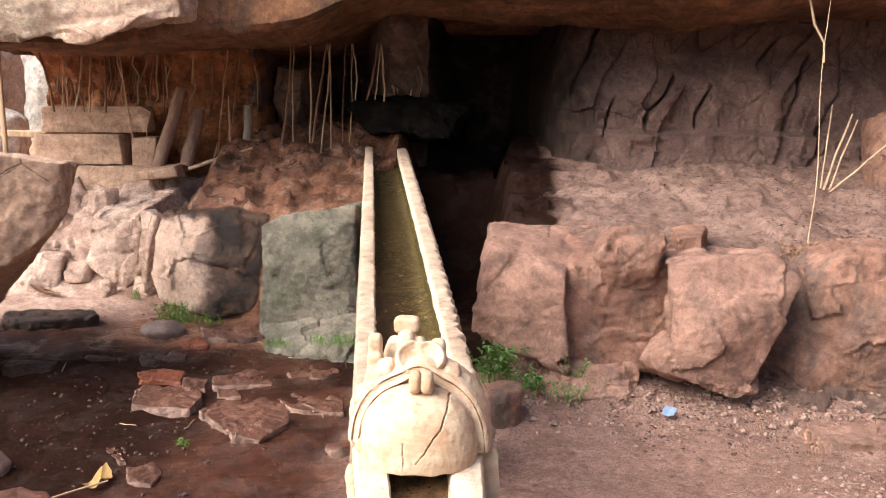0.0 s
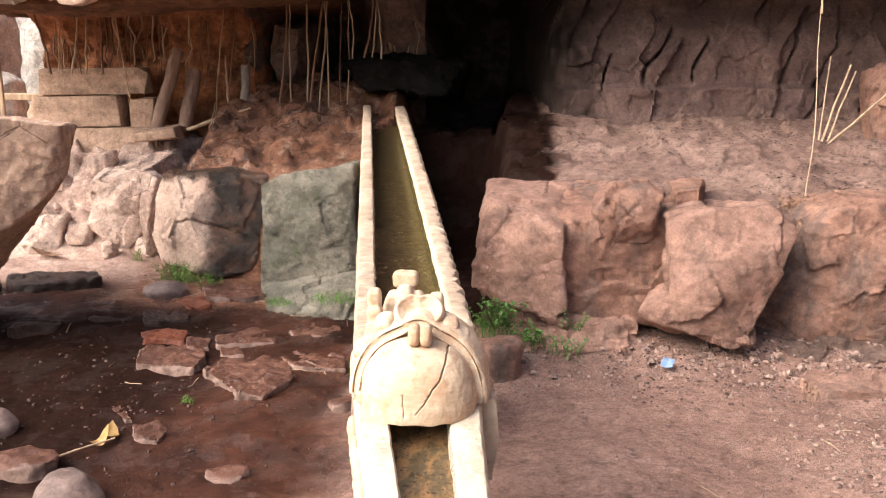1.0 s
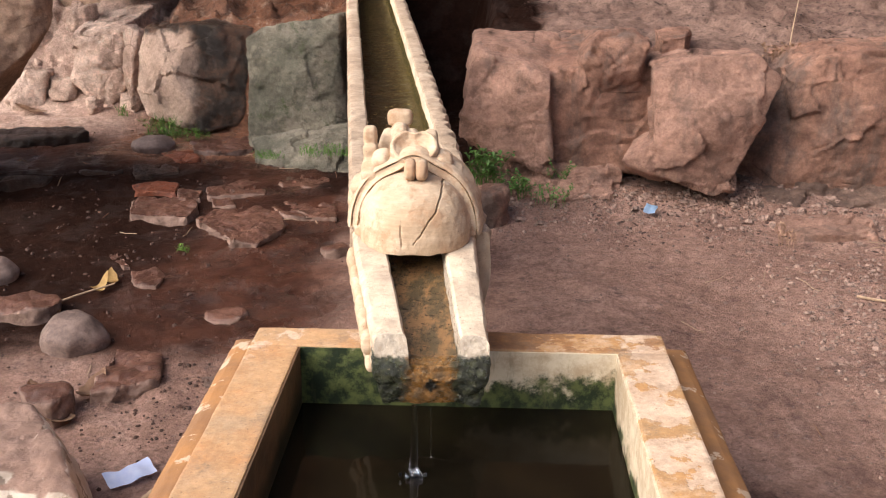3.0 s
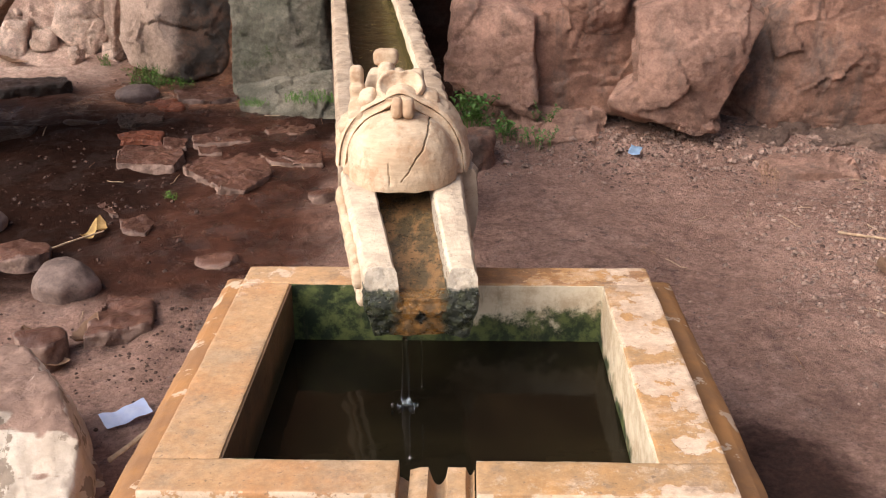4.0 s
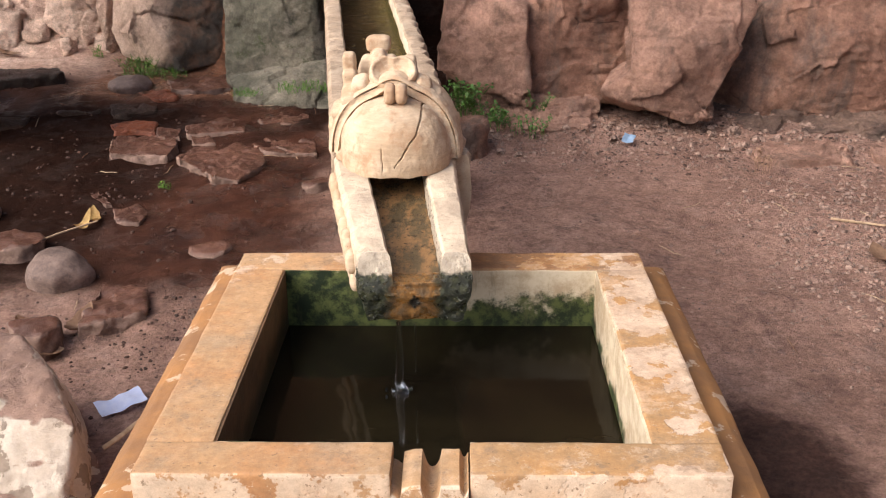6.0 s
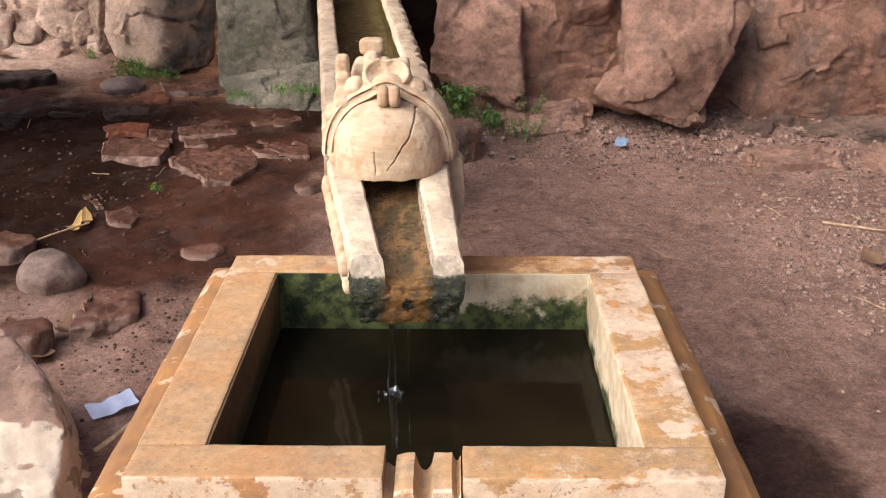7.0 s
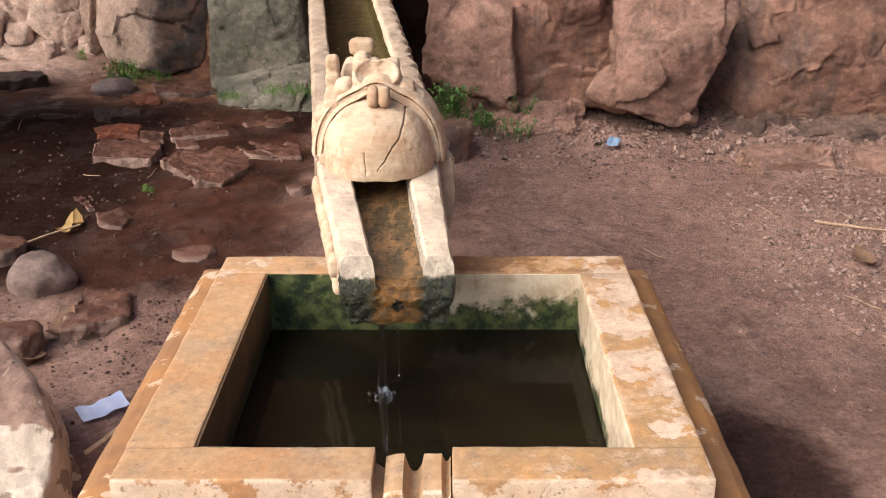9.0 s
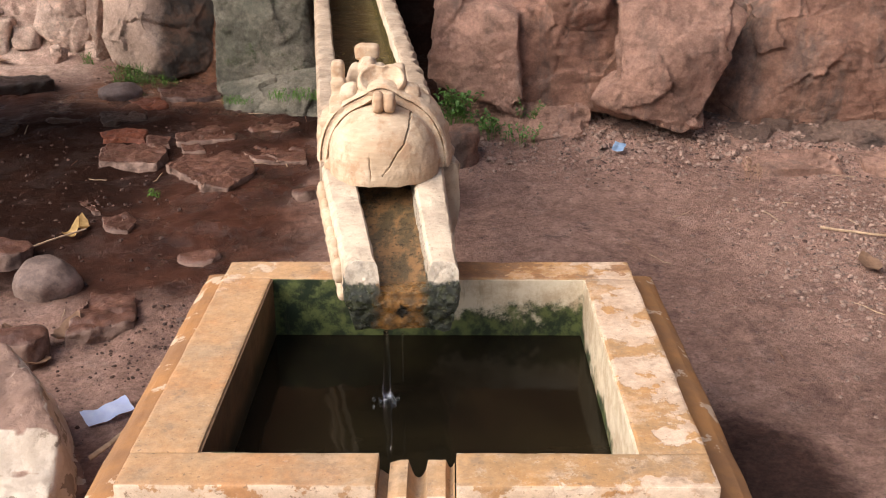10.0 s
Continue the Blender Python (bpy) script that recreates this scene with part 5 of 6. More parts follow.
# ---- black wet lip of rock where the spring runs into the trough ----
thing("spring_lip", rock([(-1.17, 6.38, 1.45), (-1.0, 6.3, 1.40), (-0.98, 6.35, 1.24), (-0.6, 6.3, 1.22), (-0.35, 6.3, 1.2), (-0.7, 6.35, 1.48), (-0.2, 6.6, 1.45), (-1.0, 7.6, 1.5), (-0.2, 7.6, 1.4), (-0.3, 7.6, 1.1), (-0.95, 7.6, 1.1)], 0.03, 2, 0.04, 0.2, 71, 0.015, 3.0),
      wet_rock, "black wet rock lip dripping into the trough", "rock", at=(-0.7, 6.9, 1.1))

# ---- stones on the wet floor ----
STONES = [
    # x, y, width, depth, height, turn, material, label
    (-1.525, 2.06, 0.27, 0.23, 0.115, 15, cobble_stone, "smooth rounded purple grey cobble"),
    (-1.84, 2.32, 0.34, 0.24, 0.05, 10, slab_rock, "flat grey stone on the wet earth"),
    (-2.12, 2.66, 0.22, 0.20, 0.085, 30, cobble_stone, "grey brown rounded stone"),
    (-1.43, 1.56, 0.17, 0.18, 0.090, 40, slab_rock, "weathered grey stone lump"),
    (-0.92, 1.78, 0.11, 0.10, 0.012, 0, dark_rock, "dark round stone sunk in the mud"),
    (-0.99, 2.32, 0.18, 0.14, 0.012, 0, slab_rock, "flat pale stone sunk in the mud"),
    (-0.64, 3.02, 0.15, 0.13, 0.030, 30, slab_rock, "small brown stone beside the trough"),
    (-2.02, 4.70, 0.31, 0.28, 0.07, 8, cobble_stone, "smooth pale flat cobble"),
    (-2.51, 3.92, 0.30, 0.18, 0.030, 5, wet_slab, "dark flat wet stone"),
    (-2.15, 4.12, 0.26, 0.12, 0.020, 8, wet_slab, "dark flat wet stone"),
    (-2.80, 4.84, 0.62, 0.34, 0.050, 14, wet_slab, "dark long slab edge in shadow"),
    (-3.30, 4.62, 0.50, 0.24, 0.045, 5, wet_slab, "dark long slab edge in shadow"),
    (1.74, 3.28, 0.50, 0.42, 0.022, 8, pink_rock, "flat pale bedrock patch level with the earth"),
    (2.25, 3.22, 0.40, 0.34, 0.025, 30, pink_rock, "flat pale bedrock patch level with the earth"),
    (0.08, 3.28, 0.22, 0.24, 0.16, 28, orange_rock, "broken reddish block beside the trough"),
]
FLAGSTONES = [
    # corners on the floor, height, material, label
    ([(-1.41, 3.4), (-1.13, 3.03), (-1.01, 3.02), (-1.03, 3.14), (-0.92, 3.26), (-0.97, 3.52), (-1.1, 3.66), (-1.37, 3.57)], 0.045, slab_rock, "broad broken slab with a pale chipped edge"),
    ([(-1.83, 3.65), (-1.75, 3.41), (-1.44, 3.38), (-1.43, 3.57), (-1.49, 3.71), (-1.8, 3.73)], 0.05, slab_rock, "long reddish kerb-like stone with a pale side"),
    ([(-2.03, 4.29), (-1.93, 4.03), (-1.7, 4.14), (-1.77, 4.36)], 0.045, wet_slab, "dark wet square stone"),
    ([(-1.92, 3.94), (-1.85, 3.78), (-1.62, 3.79), (-1.65, 3.95), (-1.82, 4.01)], 0.035, brick_stone, "bright orange wet stone"),
    ([(-1.94, 4.56), (-1.75, 4.33), (-1.65, 4.4), (-1.74, 4.6), (-1.88, 4.65)], 0.03, brick_stone, "orange flat wet stone"),
    ([(-1.64, 3.89), (-1.59, 3.73), (-1.47, 3.73), (-1.5, 3.88)], 0.02, slab_rock, "small reddish paving stone"),
    ([(-1.41, 3.74), (-1.37, 3.62), (-1.25, 3.62), (-1.31, 3.75)], 0.02, slab_rock, "small flat brown paving stone"),
    ([(-1.09, 3.65), (-0.95, 3.46), (-0.68, 3.42), (-0.72, 3.67), (-1.01, 3.71)], 0.03, slab_rock, "flat wet stone beside the trough"),
    ([(-1.55, 4.17), (-1.44, 3.75), (-1.13, 3.8), (-1.17, 4.16)], 0.012, slab_rock, "wide flat wet paving slab"),
    ([(-1.15, 4.19), (-1.06, 3.93), (-0.78, 3.91), (-0.84, 4.24)], 0.02, slab_rock, "flat wet paving slab"),
    ([(-1.85, 4.89), (-1.73, 4.57), (-1.52, 4.51), (-1.37, 4.66), (-1.46, 5.02)], 0.03, slab_rock, "reddish slab below the wet boulder"),
    ([(-1.7, 2.92), (-1.57, 2.77), (-1.54, 2.78), (-1.66, 2.96)], 0.03, slab_rock, "small upright broken brown stone"),
    ([(-1.53, 2.74), (-1.46, 2.58), (-1.35, 2.57), (-1.35, 2.71), (-1.42, 2.79)], 0.03, slab_rock, "small broken reddish stone"),
    ([(-1.3, 1.6), (-1.08, 1.72), (-1.15, 1.96), (-1.33, 1.98)], 0.065, slab_rock, "square-cut reddish block half sunk in the mud"),
]
for k, (corners, h, material, label) in enumerate(FLAGSTONES):
    x, y = (sum(c[j] for c in corners) / len(corners) for j in (0, 1))
    z = ground_height(x, y, False)
    r = random.Random(k + 40)
    pts = [(cx, cy, z - 0.06) for cx, cy in corners] + [(x + (cx - x) * 0.97, y + (cy - y) * 0.97, z + h * r.uniform(0.4, 0.7)) for cx, cy in corners]
    bm = rock(pts, 0.014, 1, 0.016, 0.09, k + 140)
    rough_up(bm, 0.003, 0.03, k + 3, 3, facet=0.13)
    thing("stone", bm, material, label, "stone", "stones on the floor", at=(x, y, z - 0.06))
for k, (x, y, w, d, h, turn, material, label) in enumerate(STONES):
    z = ground_height(x, y, False)
    round_one = material is cobble_stone
    pts = slab_points(x, y, z - 0.05, z + h, w, d, turn, k + 80, 9 if round_one else 8 + k % 3, 0.2 if round_one else 0.75, 0.06 if round_one else 0.07)
    if round_one:
        pts = [(x + (px - x) * (0.55 if pz > z else 0.88), y + (py - y) * (0.55 if pz > z else 0.88), pz) for px, py, pz in pts] + [(x + (px - x) * 1.04, y + (py - y) * 1.04, z + h * (0.30 + 0.25 * ((px * 31) % 1))) for px, py, pz in pts if pz < z]
    thing("stone", rock(pts, 0.018, 6 if round_one else 2, 0.006 if round_one else 0.016, 0.10, k + 90), material, label, "stone", "stones on the floor", at=(x, y, z - 0.05))

# low ledges of bedrock at the foot of the boulders
for k, (pts, label) in enumerate((
        ([(0.22, 3.50, -0.05), (0.75, 3.48, -0.05), (0.72, 3.46, 0.10), (0.45, 3.44, 0.09), (0.25, 3.50, 0.10), (0.2, 3.8, 0.22), (0.8, 3.8, 0.22), (0.2, 3.8, -0.05), (0.8, 3.8, -0.05)], "low pinkish ledge under the boulder"),
        ([(1.42, 3.40, -0.05), (2.0, 3.36, -0.05), (2.75, 3.42, -0.05), (1.48, 3.50, 0.07), (2.05, 3.48, 0.08), (2.7, 3.54, 0.09), (1.4, 3.9, 0.16), (2.8, 3.9, 0.2), (1.4, 3.9, -0.05), (2.8, 3.9, -0.05)], "crumbling dark layered ledge under the broad boulder"),
        ([(1.50, 3.10, -0.04), (1.95, 3.06, -0.04), (2.0, 3.30, -0.04), (1.55, 3.34, -0.04), (1.54, 3.14, 0.035), (1.92, 3.10, 0.035), (1.96, 3.32, 0.06), (1.58, 3.34, 0.06)], "flat pale bedrock patch in the earth"))):
    bm = boulder([pts], 0.012, 1, 0.05, 0.2, k + 21, 0.0, 2.0, 0.8)
    for v in bm.verts:  # thin beds, each set back a little
        step = (v.co.z * 38 + 2 * noise.noise(v.co * 4)) % 1.0
        v.co.y += 0.010 * step
    thing("ledge", bm, pink_rock if k != 1 else dark_rock, label, "rock", at=pts[0])

# broken pale stones on the slope at the shelter's mouth
for k in range(16):
    r = random.Random(k + 900)
    x, y, w = r.uniform(-3.4, -2.35), r.uniform(5.45, 6.15), r.uniform(0.10, 0.26)
    z = ground_height(x, y, False)
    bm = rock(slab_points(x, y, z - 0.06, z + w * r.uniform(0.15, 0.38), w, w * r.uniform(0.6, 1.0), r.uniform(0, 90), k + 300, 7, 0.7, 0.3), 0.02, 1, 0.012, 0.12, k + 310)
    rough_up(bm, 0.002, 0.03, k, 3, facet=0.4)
    thing("stone", bm, bank_rock, "broken pale stone on the bright slope", "stone", "stones on the slope", at=(x, y, z - 0.06))

# ---- cut stones, logs, posts and sticks under the overhang ----
for pts, label in (([(-3.58, 6.45, 1.16), (-2.74, 6.5, 1.18), (-2.70, 6.5, 1.34), (-2.78, 6.5, 1.385), (-3.56, 6.45, 1.365), (-3.58, 6.62, 1.16), (-2.72, 6.66, 1.18), (-2.74, 6.66, 1.385), (-3.56, 6.62, 1.365)], "upper cut stone slab standing on edge"),
                   ([(-3.60, 6.36, 0.92), (-3.66, 6.40, 1.02), (-3.58, 6.38, 1.155), (-2.93, 6.40, 1.165), (-2.90, 6.4, 0.93), (-3.60, 6.6, 0.9), (-3.58, 6.6, 1.155), (-2.92, 6.62, 1.165), (-2.90, 6.62, 0.9)], "lower cut stone slab with a pointed end"),
                   ([(-2.84, 6.42, 0.90), (-2.66, 6.42, 0.92), (-2.64, 6.42, 1.15), (-2.84, 6.44, 1.14), (-2.84, 6.6, 0.9), (-2.64, 6.6, 0.9), (-2.66, 6.6, 1.15), (-2.84, 6.6, 1.14)], "rough reddish stone block"),
                   ([(-3.70, 6.34, 0.66), (-3.72, 6.34, 0.90), (-2.60, 6.34, 0.93), (-2.58, 6.30, 0.70), (-3.7, 6.8, 0.6), (-2.6, 6.8, 0.6), (-3.7, 6.8, 0.9), (-2.6, 6.8, 0.91)], "reddish stone footing below the cut slabs"),
                   ([(-3.66, 6.24, 0.50), (-3.66, 6.24, 0.64), (-3.25, 6.22, 0.66), (-3.22, 6.2, 0.54), (-3.66, 6.6, 0.5), (-3.2, 6.6, 0.5), (-3.66, 6.6, 0.64), (-3.2, 6.6, 0.66)], "flat reddish stone at the slope's top"),
                   ([(-2.72, 6.1, 0.83), (-2.36, 6.08, 0.88), (-2.38, 6.06, 0.95), (-2.72, 6.1, 0.90), (-2.7, 6.3, 0.85), (-2.36, 6.3, 0.85), (-2.4, 6.3, 0.96), (-2.7, 6.3, 0.92)], "flat stone under the leaning log")):
    base = (sum(p[0] for p in pts) / len(pts), sum(p[1] for p in pts) / len(pts), min(p[2] for p in pts))
    thing("cut_stone", rock(pts, 0.03, 1, 0.007, 0.15, len(label)), block_stone, label, "stone", "cut stones under the overhang", at=base)

for a, b, rad, material, label in (((-2.60, 6.30, 0.90), (-2.47, 6.55, 1.52), 0.052, log_wood, "thick grey log leaning against the earth wall"),
                                   ((-2.40, 6.38, 0.92), (-2.36, 6.62, 1.36), 0.055, log_wood, "short weathered log leaning on the earth wall"),
                                   ((-1.93, 6.45, 1.05), (-1.92, 6.47, 1.41), 0.035, grey_post, "short grey stone post under the overhang")):
    thing("log" if material is log_wood else "post", tube(line_between(a, b, 8), rad, 12, rad * 0.9, 0.004, 2), material, label, "log" if material is log_wood else "post", at=a)


def floor_z(x, y):
    return ground_height(x, y) - 0.02


STICKS = [(-3.42, -3.60, 6.35), (-3.34, -3.44, 6.4), (-3.28, -3.25, 6.4), (-3.20, -3.28, 6.42), (-3.35, -3.33, 6.35), (-3.16, -3.18, 6.4), (-3.05, -3.10, 6.45), (-2.75, -2.98, 6.45),
          (-2.68, -2.72, 6.35), (-2.62, -2.66, 6.6), (-2.28, -2.20, 6.5), (-2.22, -2.12, 6.55), (-2.10, -2.02, 6.55), (-2.04, -2.08, 6.4), (-1.98, -1.90, 6.5),
          (-1.66, -1.60, 6.45), (-1.56, -1.58, 6.45), (-1.44, -1.46, 6.5), (-1.42, -1.32, 6.48), (-1.36, -1.30, 6.5), (-1.29, -1.33, 6.55), (-1.18, -1.18, 6.5), (-1.14, -1.14, 6.5),
          (-1.09, -1.13, 6.5), (-1.00, -0.93, 6.45), (-0.93, -0.90, 6.45), (-0.86, -0.90, 6.45)]
for k, (x0, x1, y) in enumerate(STICKS):
    r = random.Random(k)
    z0 = floor_z(x0, y)
    if -3.6 < x0 < -2.75:
        z0 = 1.33
    if x0 > -1.12:
        z0 = 1.43
    tall = 1.90 if k not in (8, 13, 14, 10) else z0 + 0.42
    rad = r.choice((0.004, 0.006, 0.008))
    if k in (0, 2, 15, 18):
        rad = 0.0105
    thing("stick", tube(line_between((x0, y, z0), (x1, y + 0.1, tall), 7, 0.02, k), rad, 6, rad * 0.7, 0.006, k), stick_wood if k % 3 else brown_stick,
          "thin dry stick propped under the overhang", "stick", "propped sticks", at=(x0, y, z0))
# roots that hang down the earth wall
for k in range(44):
    r = random.Random(200 + k)
    x = r.uniform(-3.65, -1.9) if k < 28 else r.uniform(-1.3, -0.6)
    y = wall_face(x, 1.5) - 0.05
    pts = [(x + 0.05 * noise.noise(Vector((k, q * 0.7, 0))) + 0.03 * q * r.uniform(-1, 1) * 0.3, y + 0.02 * noise.noise(Vector((k, q, 5))), 1.85 - q * r.uniform(0.10, 0.14)) for q in range(6)]
    thing("root", tube(pts, r.uniform(0.005, 0.011), 6, 0.003, 0.006, k), stick_wood if k % 2 else brown_stick, "thin root hanging on the earth wall", "root", "hanging roots", at=pts[0])
for a, b, rad, label in (((1.08, 5.60, 0.955), (1.36, 5.62, 0.925), 0.010, "short pale twig lying on the rock shelf"),
                         ((-2.30, 6.15, 0.93), (-1.85, 6.30, 1.09), 0.016, "long pale stick lying at the foot of the wall"),
                         ((2.20, 5.55, 0.90), (2.50, 5.95, 1.46), 0.009, "pale stick leaning on the rock face"),
                         ((2.24, 5.56, 0.90), (2.54, 5.95, 1.42), 0.007, "pale stick leaning on the rock face"),
                         ((2.22, 5.54, 0.91), (2.80, 5.66, 1.42), 0.008, "bent pale stick leaning on the orange rock"),
                         ((2.18, 5.50, 0.86), (2.36, 5.95, 1.52), 0.006, "thin brown stick leaning on the rock face"),
                         ((-1.75, 2.34, -0.10), (-1.52, 2.52, -0.06), 0.005, "pale twig lying on the wet earth"),
                         ((-0.98, 0.90, -0.16), (-0.72, 1.12, -0.02), 0.008, "brown twig leaning beside the basin"),
                         ((1.58, 2.35, 0.015), (1.95, 2.20, 0.02), 0.006, "pale thin twig on the gravel")):
    thing("stick", tube(line_between(a, b, 6, 0.02, len(label)), rad, 7, rad * 0.7, 0.004, len(label)), stick_wood, label, "stick", at=a)
# long vine from the overhang down to the shelf
vine = [(1.80 + 0.36 * k / 16 + 0.012 * math.sin(k * 0.45) + 0.006 * noise.noise(Vector((k * 0.9, 1, 0))) - 0.02 * smooth_step(k, 5, 0), 4.35 + 0.075 * k, 0.72 + 1.48 * k / 16) for k in range(17)]
thing("vine", tube(vine, 0.0032, 6, 0.0024, 0.002, 2), stick_wood, "thin pale vine hanging from the overhang to the shelf", "vine", at=vine[0])
bm = tube([(2.05, 5.62, 2.25), (2.10, 5.62, 2.05), (2.17, 5.62, 1.93), (2.18, 5.62, 1.80)], 0.010, 6, 0.006, 0.004, 3)
thing("vine", bm, stick_wood, "short pale root end hanging from the overhang", "vine", at=(2.05, 5.62, 2.25))
for p, q, label in (((-5.4, 7.3), 0.0, "weathered plank lying across the mouth of the shelter"),):
    thing("plank", worn(box(-5.4, -3.72, 6.85, 7.0, 1.10, 1.15), 0.08, 0.004, 0.1, 3, 0.006), stick_wood, label, "plank", at=(-4.5, 6.9, 1.10))
    thing("plank_rest", rock([(-4.9, 6.8, 0.3), (-4.3, 6.8, 0.3), (-4.9, 7.2, 0.3), (-4.3, 7.2, 0.3), (-4.8, 6.85, 1.10), (-4.35, 6.85, 1.10), (-4.8, 7.15, 1.1), (-4.35, 7.15, 1.1)], 0.05, 2, 0.03, 0.2, 5), dark_rock, "dark stone carrying the plank", "stone", at=(-4.6, 7.0, 0.3))
    thing("post", tube(line_between((-3.88, 6.5, 0.75), (-3.92, 6.5, 1.85), 8), 0.02, 8, 0.02, 0.003, 4), stick_wood, "pale upright pole at the shelter's mouth", "post", at=(-3.88, 6.5, 0.75))


# ---- litter and plants ----
def leaf(w, l, curl, seed):
    r = random.Random(seed)
    bm = bmesh.new()
    rows = []
    for k in range(9):
        t = k / 8
        half = w / 2 * math.sin(math.pi * min(1, t * 0.93 + 0.05)) ** 0.8 * (1 + 0.15 * r.uniform(-1, 1))
        rows.append([bm.verts.new((s * half, t * l, 0.4 * curl * (t - 0.4) ** 2 + abs(s) * half * 0.3 + 0.01 * r.uniform(-0.4, 0.4))) for s in (-1, -0.5, 0, 0.5, 1)])
    for a, b in zip(rows, rows[1:]):
        for j in range(4):
            bm.faces.new((a[j], a[j + 1], b[j + 1], b[j]))
    bmesh.ops.solidify(bm, geom=bm.faces, thickness=0.0015)
    return bm


for x, y, w, l, curl, turn, material, label in ((-1.62, 2.50, 0.06, 0.095, 0.5, -35, dry_leaf, "curled dry yellow leaf on the wet earth"), (-1.56, 2.58, 0.06, 0.10, 0.3, 20, dry_leaf, "small curled dry yellow leaf"),
                                                (-1.40, 1.58, 0.10, 0.16, 0.3, 60, brown_leaf, "crumpled dry brown leaf"), (-1.34, 1.62, 0.09, 0.14, 0.4, -20, brown_leaf, "crumpled dry brown leaf"),
                                                (-1.32, 1.52, 0.07, 0.12, 0.2, 110, brown_leaf, "crumpled dry brown leaf"), (1.62, 1.86, 0.08, 0.12, 0.2, 10, brown_leaf, "dry yellowish leaf on the gravel"),
                                                (-3.0, 5.4, 0.10, 0.24, 0.3, 80, brown_leaf, "curled dry leaf at the bank's foot"), (-3.15, 5.45, 0.09, 0.22, 0.4, 10, brown_leaf, "curled dry leaf at the bank's foot")):
    ob = thing("dry_leaf", leaf(w, l, curl, int(turn)), material, label, "leaf", "dry leaves")
    ob.matrix_world = pose(x, y, ground_height(x, y) + 0.012, 6, 4, turn)


def sheet(w, d, seed, fold):
    bm = grid(list(np.linspace(-w / 2, w / 2, 12)), list(np.linspace(-d / 2, d / 2, 9)),
              lambda x, y: (x + 0.1 * y + 0.004 * noise.noise(Vector((y * 40, seed, 0))), y + 0.15 * x * x / w, fold * noise.noise(Vector((x * 22, y * 22, seed))) + 0.2 * fold * abs(x) / w))
    bmesh.ops.solidify(bm, geom=bm.faces, thickness=0.001)
    return bm


ob = thing("paper_scrap", sheet(0.15, 0.085, 3, 0.012), paper, "crumpled bluish white paper lying in the mud", "paper")
ob.matrix_world = pose(-1.015, 1.18, ground_height(-1.015, 1.18) + 0.018, 4, -3, 40)
ob = thing("wrapper", sheet(0.058, 0.058, 5, 0.02), packet_foil, "small faded blue crumpled wrapper on the earth", "wrapper")
ob.matrix_world = pose(0.90, 3.36, ground_height(0.90, 3.36) + 0.03, 35, 8, -15)


def weed(at, count, height, seed, spread_r, leaf_l, blade=False):
    """A clump of thin stems with many small leaves."""
    r = random.Random(seed)
    stems, leaves = bmesh.new(), bmesh.new()
    for _ in range(count):
        a, q = r.uniform(0, 6.28), spread_r * math.sqrt(r.random())
        x, y = q * math.cos(a), q * math.sin(a) * 0.6
        h = height * r.uniform(0.5, 1.0)
        lx, ly = r.uniform(-0.5, 0.5) * h, r.uniform(-0.7, 0.2) * h
        pts = [Vector((x + lx * t * t, y + ly * t * t, h * t)) for t in (0, 0.35, 0.7, 1.0)]
        for p, q2 in zip(pts, pts[1:]):
            s = Vector((0.0012, 0, 0))
            f = [stems.verts.new(v) for v in (p - s, p + s, q2 + s, q2 - s)]
            stems.faces.new(f)
        for t in ((0.45, 0.6, 0.75, 0.85, 0.95, 1.0) if not blade else (0.1, 0.5, 0.8)):
            base = Vector((x + lx * t * t, y + ly * t * t, h * t))
            d = Vector((r.uniform(-1, 1), r.uniform(-1, 0.6), r.uniform(-0.2, 0.9))).normalized()
            side = d.cross(Vector((0, 0, 1))).normalized() * leaf_l * (0.32 if not blade else 0.14)
            l = leaf_l * r.uniform(0.6, 1.1)
            m = base + d * l * 0.5 + Vector((0, 0, 0.006))
            f = [leaves.verts.new(v) for v in (base, m + side, base + d * l - Vector((0, 0, 0.004)), m - side)]
            leaves.faces.new(f)
    return stems, leaves


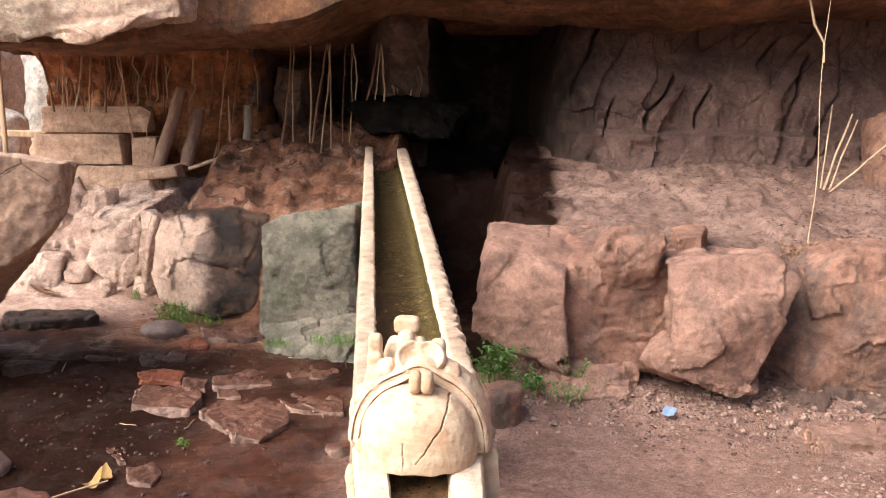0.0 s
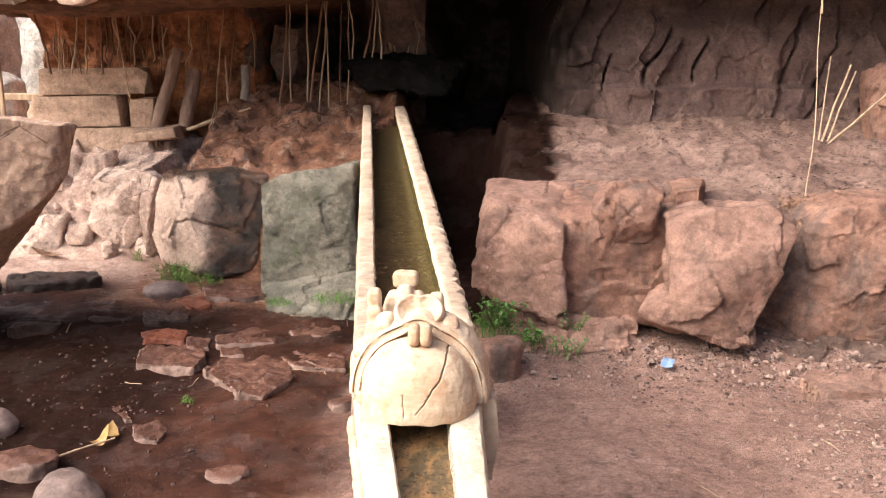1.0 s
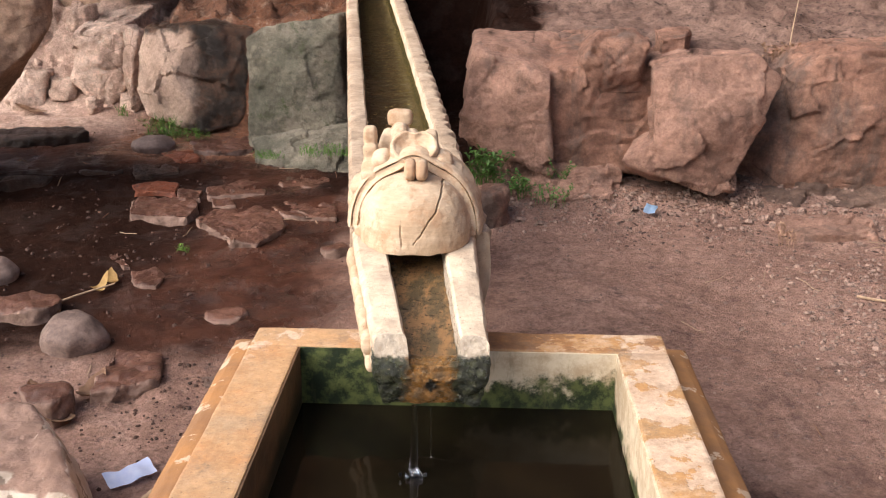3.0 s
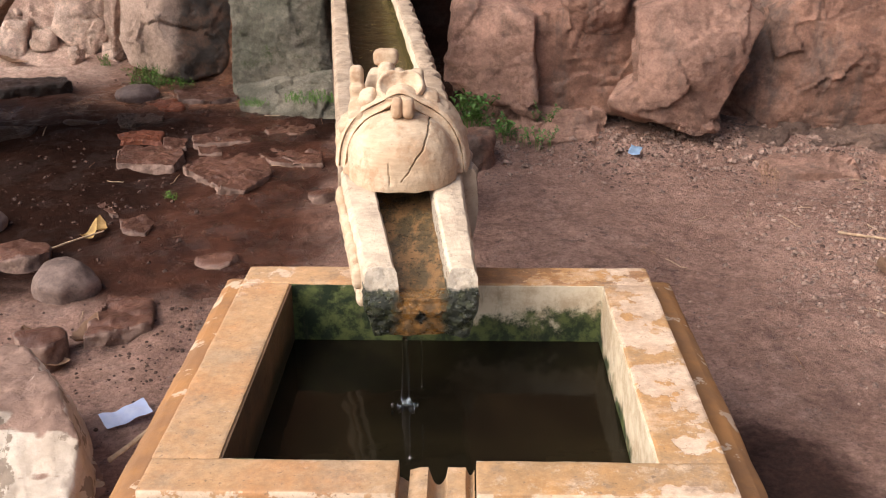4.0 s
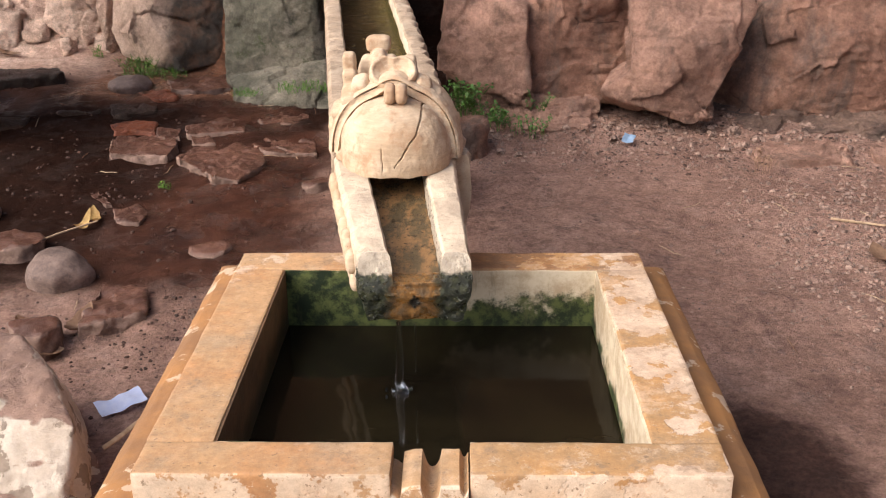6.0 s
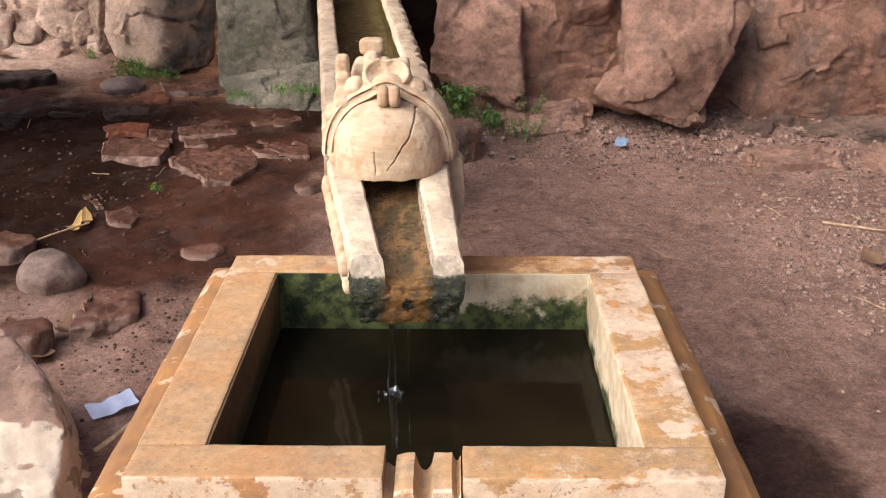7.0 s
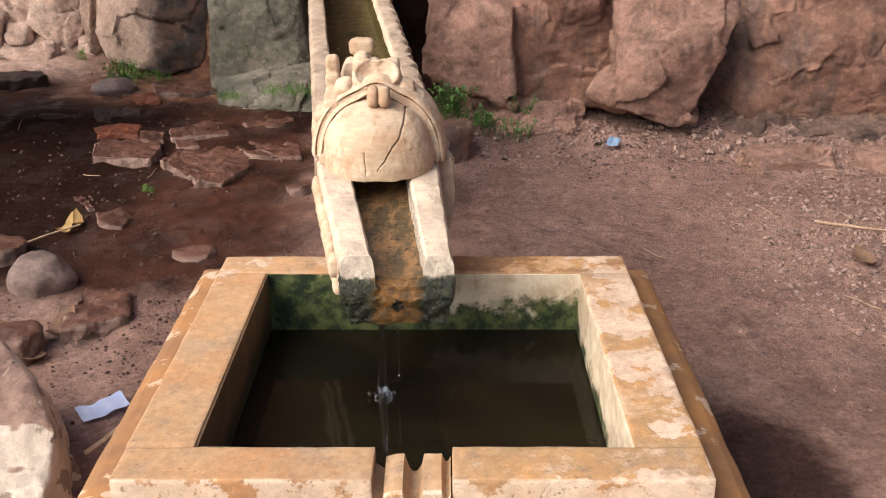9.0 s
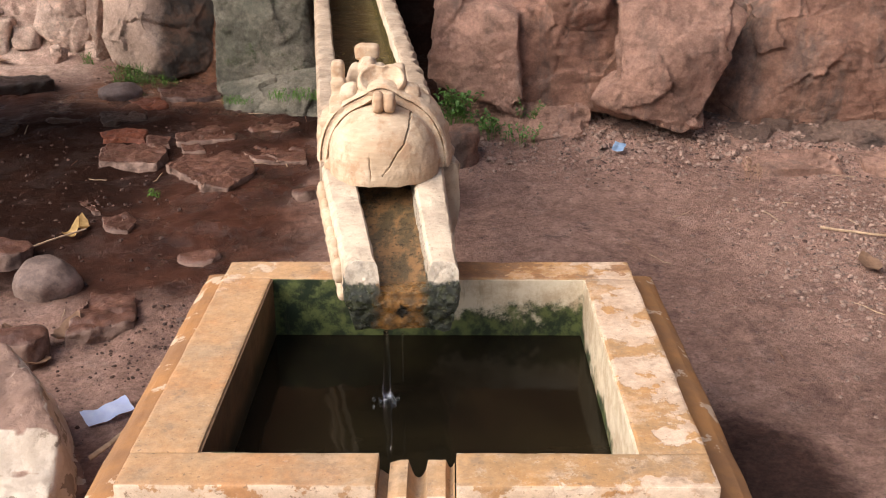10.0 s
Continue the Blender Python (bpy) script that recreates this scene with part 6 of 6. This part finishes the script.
for k, (x, y, n, h, sp, ll, material, label) in enumerate(((0.06, 3.60, 46, 0.22, 0.10, 0.036, weed_leaf, "leafy green weed below the boulder"), (0.22, 3.50, 22, 0.15, 0.10, 0.028, weed_leaf, "sparse green weed on the earth"),
                                                            (0.40, 3.45, 14, 0.14, 0.10, 0.022, weed_leaf, "thin wiry weed on the earth"), (0.46, 3.62, 8, 0.20, 0.03, 0.022, weed_leaf, "thin wiry weed below the boulder"),
                                                            (-2.05, 4.98, 60, 0.14, 0.12, 0.040, moss_leaf, "bright green tuft below the wet boulder"), (-1.84, 4.92, 40, 0.08, 0.16, 0.030, moss_leaf, "low green tuft below the wet boulder"),
                                                            (-0.86, 4.26, 70, 0.06, 0.16, 0.020, moss_leaf, "low moss on the rock beside the trough"), (-1.22, 4.36, 40, 0.05, 0.10, 0.018, moss_leaf, "low moss on the rock apron"),
                                                            (-2.46, 5.40, 16, 0.10, 0.04, 0.026, moss_leaf, "small green tuft between boulders"), (-3.30, 4.85, 14, 0.09, 0.05, 0.03, moss_leaf, "small green tuft by the dark slab"),
                                                            (-1.36, 3.02, 10, 0.05, 0.03, 0.022, moss_leaf, "tiny green sprout beside a slab"), (1.50, 3.05, 8, 0.16, 0.05, 0.02, brown_leaf, "thin dry weed on the earth"),
                                                            (1.72, 4.15, 26, 0.10, 0.12, 0.03, brown_leaf, "dry brown litter and stalks on the shelf"))):
    z = ground_height(x, y) - 0.005
    if label.endswith("beside the trough"):
        z = 0.10
    if label.endswith("apron"):
        z = 0.05
    plant = empty("weed", (x, y, z), label, "plant", "weeds")
    stems, leaves = weed((x, y, z), n, h, k + 5, sp, ll, material is moss_leaf)
    part("stem", stems, weed_leaf if material is not brown_leaf else brown_leaf, plant, flat=True)["kind"] = "stuff"
    part("foliage", leaves, material, plant, flat=True)["kind"] = "stuff"


# ---- gravel, chips and leaf litter ----
def scatter(name, count, place, sizes, material, label, seed, flat=0.6):
    r = random.Random(seed)
    verts, faces = [], []
    for _ in range(count):
        x, y = place(r)
        if -0.60 < x < 0.60 and -0.2 < y < 1.0:
            continue
        s = sizes[0] + (sizes[1] - sizes[0]) * r.random() ** 3
        z = ground_height(x, y) + s * 0.15
        m = Matrix.Translation((x, y, z)) @ Euler((r.uniform(-0.5, 0.5), r.uniform(-0.5, 0.5), r.uniform(0, 6.28))).to_matrix().to_4x4()
        base = len(verts)
        ring = [(math.cos(a) * r.uniform(0.6, 1.2), math.sin(a) * r.uniform(0.5, 0.9)) for a in (0, 1.05, 2.1, 3.14, 4.2, 5.25)]
        verts += [m @ Vector((cx * s, cy * s, -s * flat * 0.4)) for cx, cy in ring]
        verts += [m @ Vector((cx * s * 0.65, cy * s * 0.65, s * flat * r.uniform(0.4, 0.8))) for cx, cy in ring]
        faces += [(base + j, base + (j + 1) % 6, base + 6 + (j + 1) % 6, base + 6 + j) for j in range(6)] + [tuple(base + 6 + j for j in range(6))]
    me = bpy.data.meshes.new(name)
    me.from_pydata([tuple(v) for v in verts], [], faces)
    me.materials.append(material)
    return tagged(new(name, me), label, "gravel", kind="stuff")


scatter("gravel", 5600, lambda r: (max(1.0 + 0.35 * r.random(), r.gauss(1.95, 0.33)), r.gauss(1.95, 0.5)), (0.004, 0.018), gravel_stone, "loose small stone chips scattered on the earth", 1)
scatter("gravel", 1500, lambda r: (r.uniform(0.1, 2.6), r.gauss(3.45, 0.22)), (0.004, 0.020), gravel_stone, "stone chips along the foot of the boulders", 2)
scatter("gravel", 1500, lambda r: (r.uniform(0.2, 2.4), r.uniform(0.9, 3.6)), (0.002, 0.008), gravel_stone, "fine scattered grit on the trodden earth", 3)
scatter("leaf_litter", 1300, lambda r: (r.uniform(0.3, 2.6), r.gauss(5.6, 0.35)), (0.003, 0.014), grit_dark, "dark leaf litter on the rock shelf", 4, 0.2)
scatter("leaf_litter", 500, lambda r: (r.gauss(1.9, 0.35), r.gauss(4.5, 0.3)), (0.003, 0.016), grit_dark, "dark leaf litter on the rock shelf", 5, 0.2)
scatter("gravel", 900, lambda r: (r.gauss(-1.8, 0.6), r.gauss(3.2, 0.9)), (0.003, 0.016), grit_dark, "wet chips and mud clods on the dark floor", 6)
scatter("gravel", 380, lambda r: (r.gauss(-1.05, 0.22), r.gauss(1.65, 0.3)), (0.003, 0.012), grit_dark, "dark mud clods beside the basin", 7)
scatter("gravel", 420, lambda r: (r.uniform(0.2, 2.6), r.gauss(3.52, 0.16)), (0.010, 0.038), gravel_stone, "earth clods and broken stone below the boulders", 8)
scatter("leaf_litter", 900, lambda r: (r.uniform(0.6, 2.5), r.gauss(3.40, 0.22)), (0.004, 0.018), grit_dark, "dark litter below the boulders", 9, 0.25)
scatter("leaf_litter", 500, lambda r: (r.gauss(2.0, 0.3), r.gauss(2.1, 0.4)), (0.004, 0.016), grit_dark, "dark litter on the gravel", 10, 0.25)
# straws and thin twigs strewn over the floor
for k in range(34):
    r = random.Random(500 + k)
    x, y = (r.uniform(-2.6, -0.75), r.uniform(1.4, 4.4)) if k % 2 else (r.uniform(0.75, 2.2), r.uniform(1.2, 3.4))
    a, l = r.uniform(0, 6.28), r.uniform(0.05, 0.16)
    p = [(x + l * q * math.cos(a), y + l * q * math.sin(a), ground_height(x + l * q * math.cos(a), y + l * q * math.sin(a)) + 0.004) for q in (-0.5, -0.2, 0.2, 0.5)]
    thing("straw", tube(p, 0.0022, 5, 0.0015, 0.003, k), stick_wood if k % 3 else brown_stick, "thin dry straw lying on the earth", "straw", "straws on the floor", at=p[0])
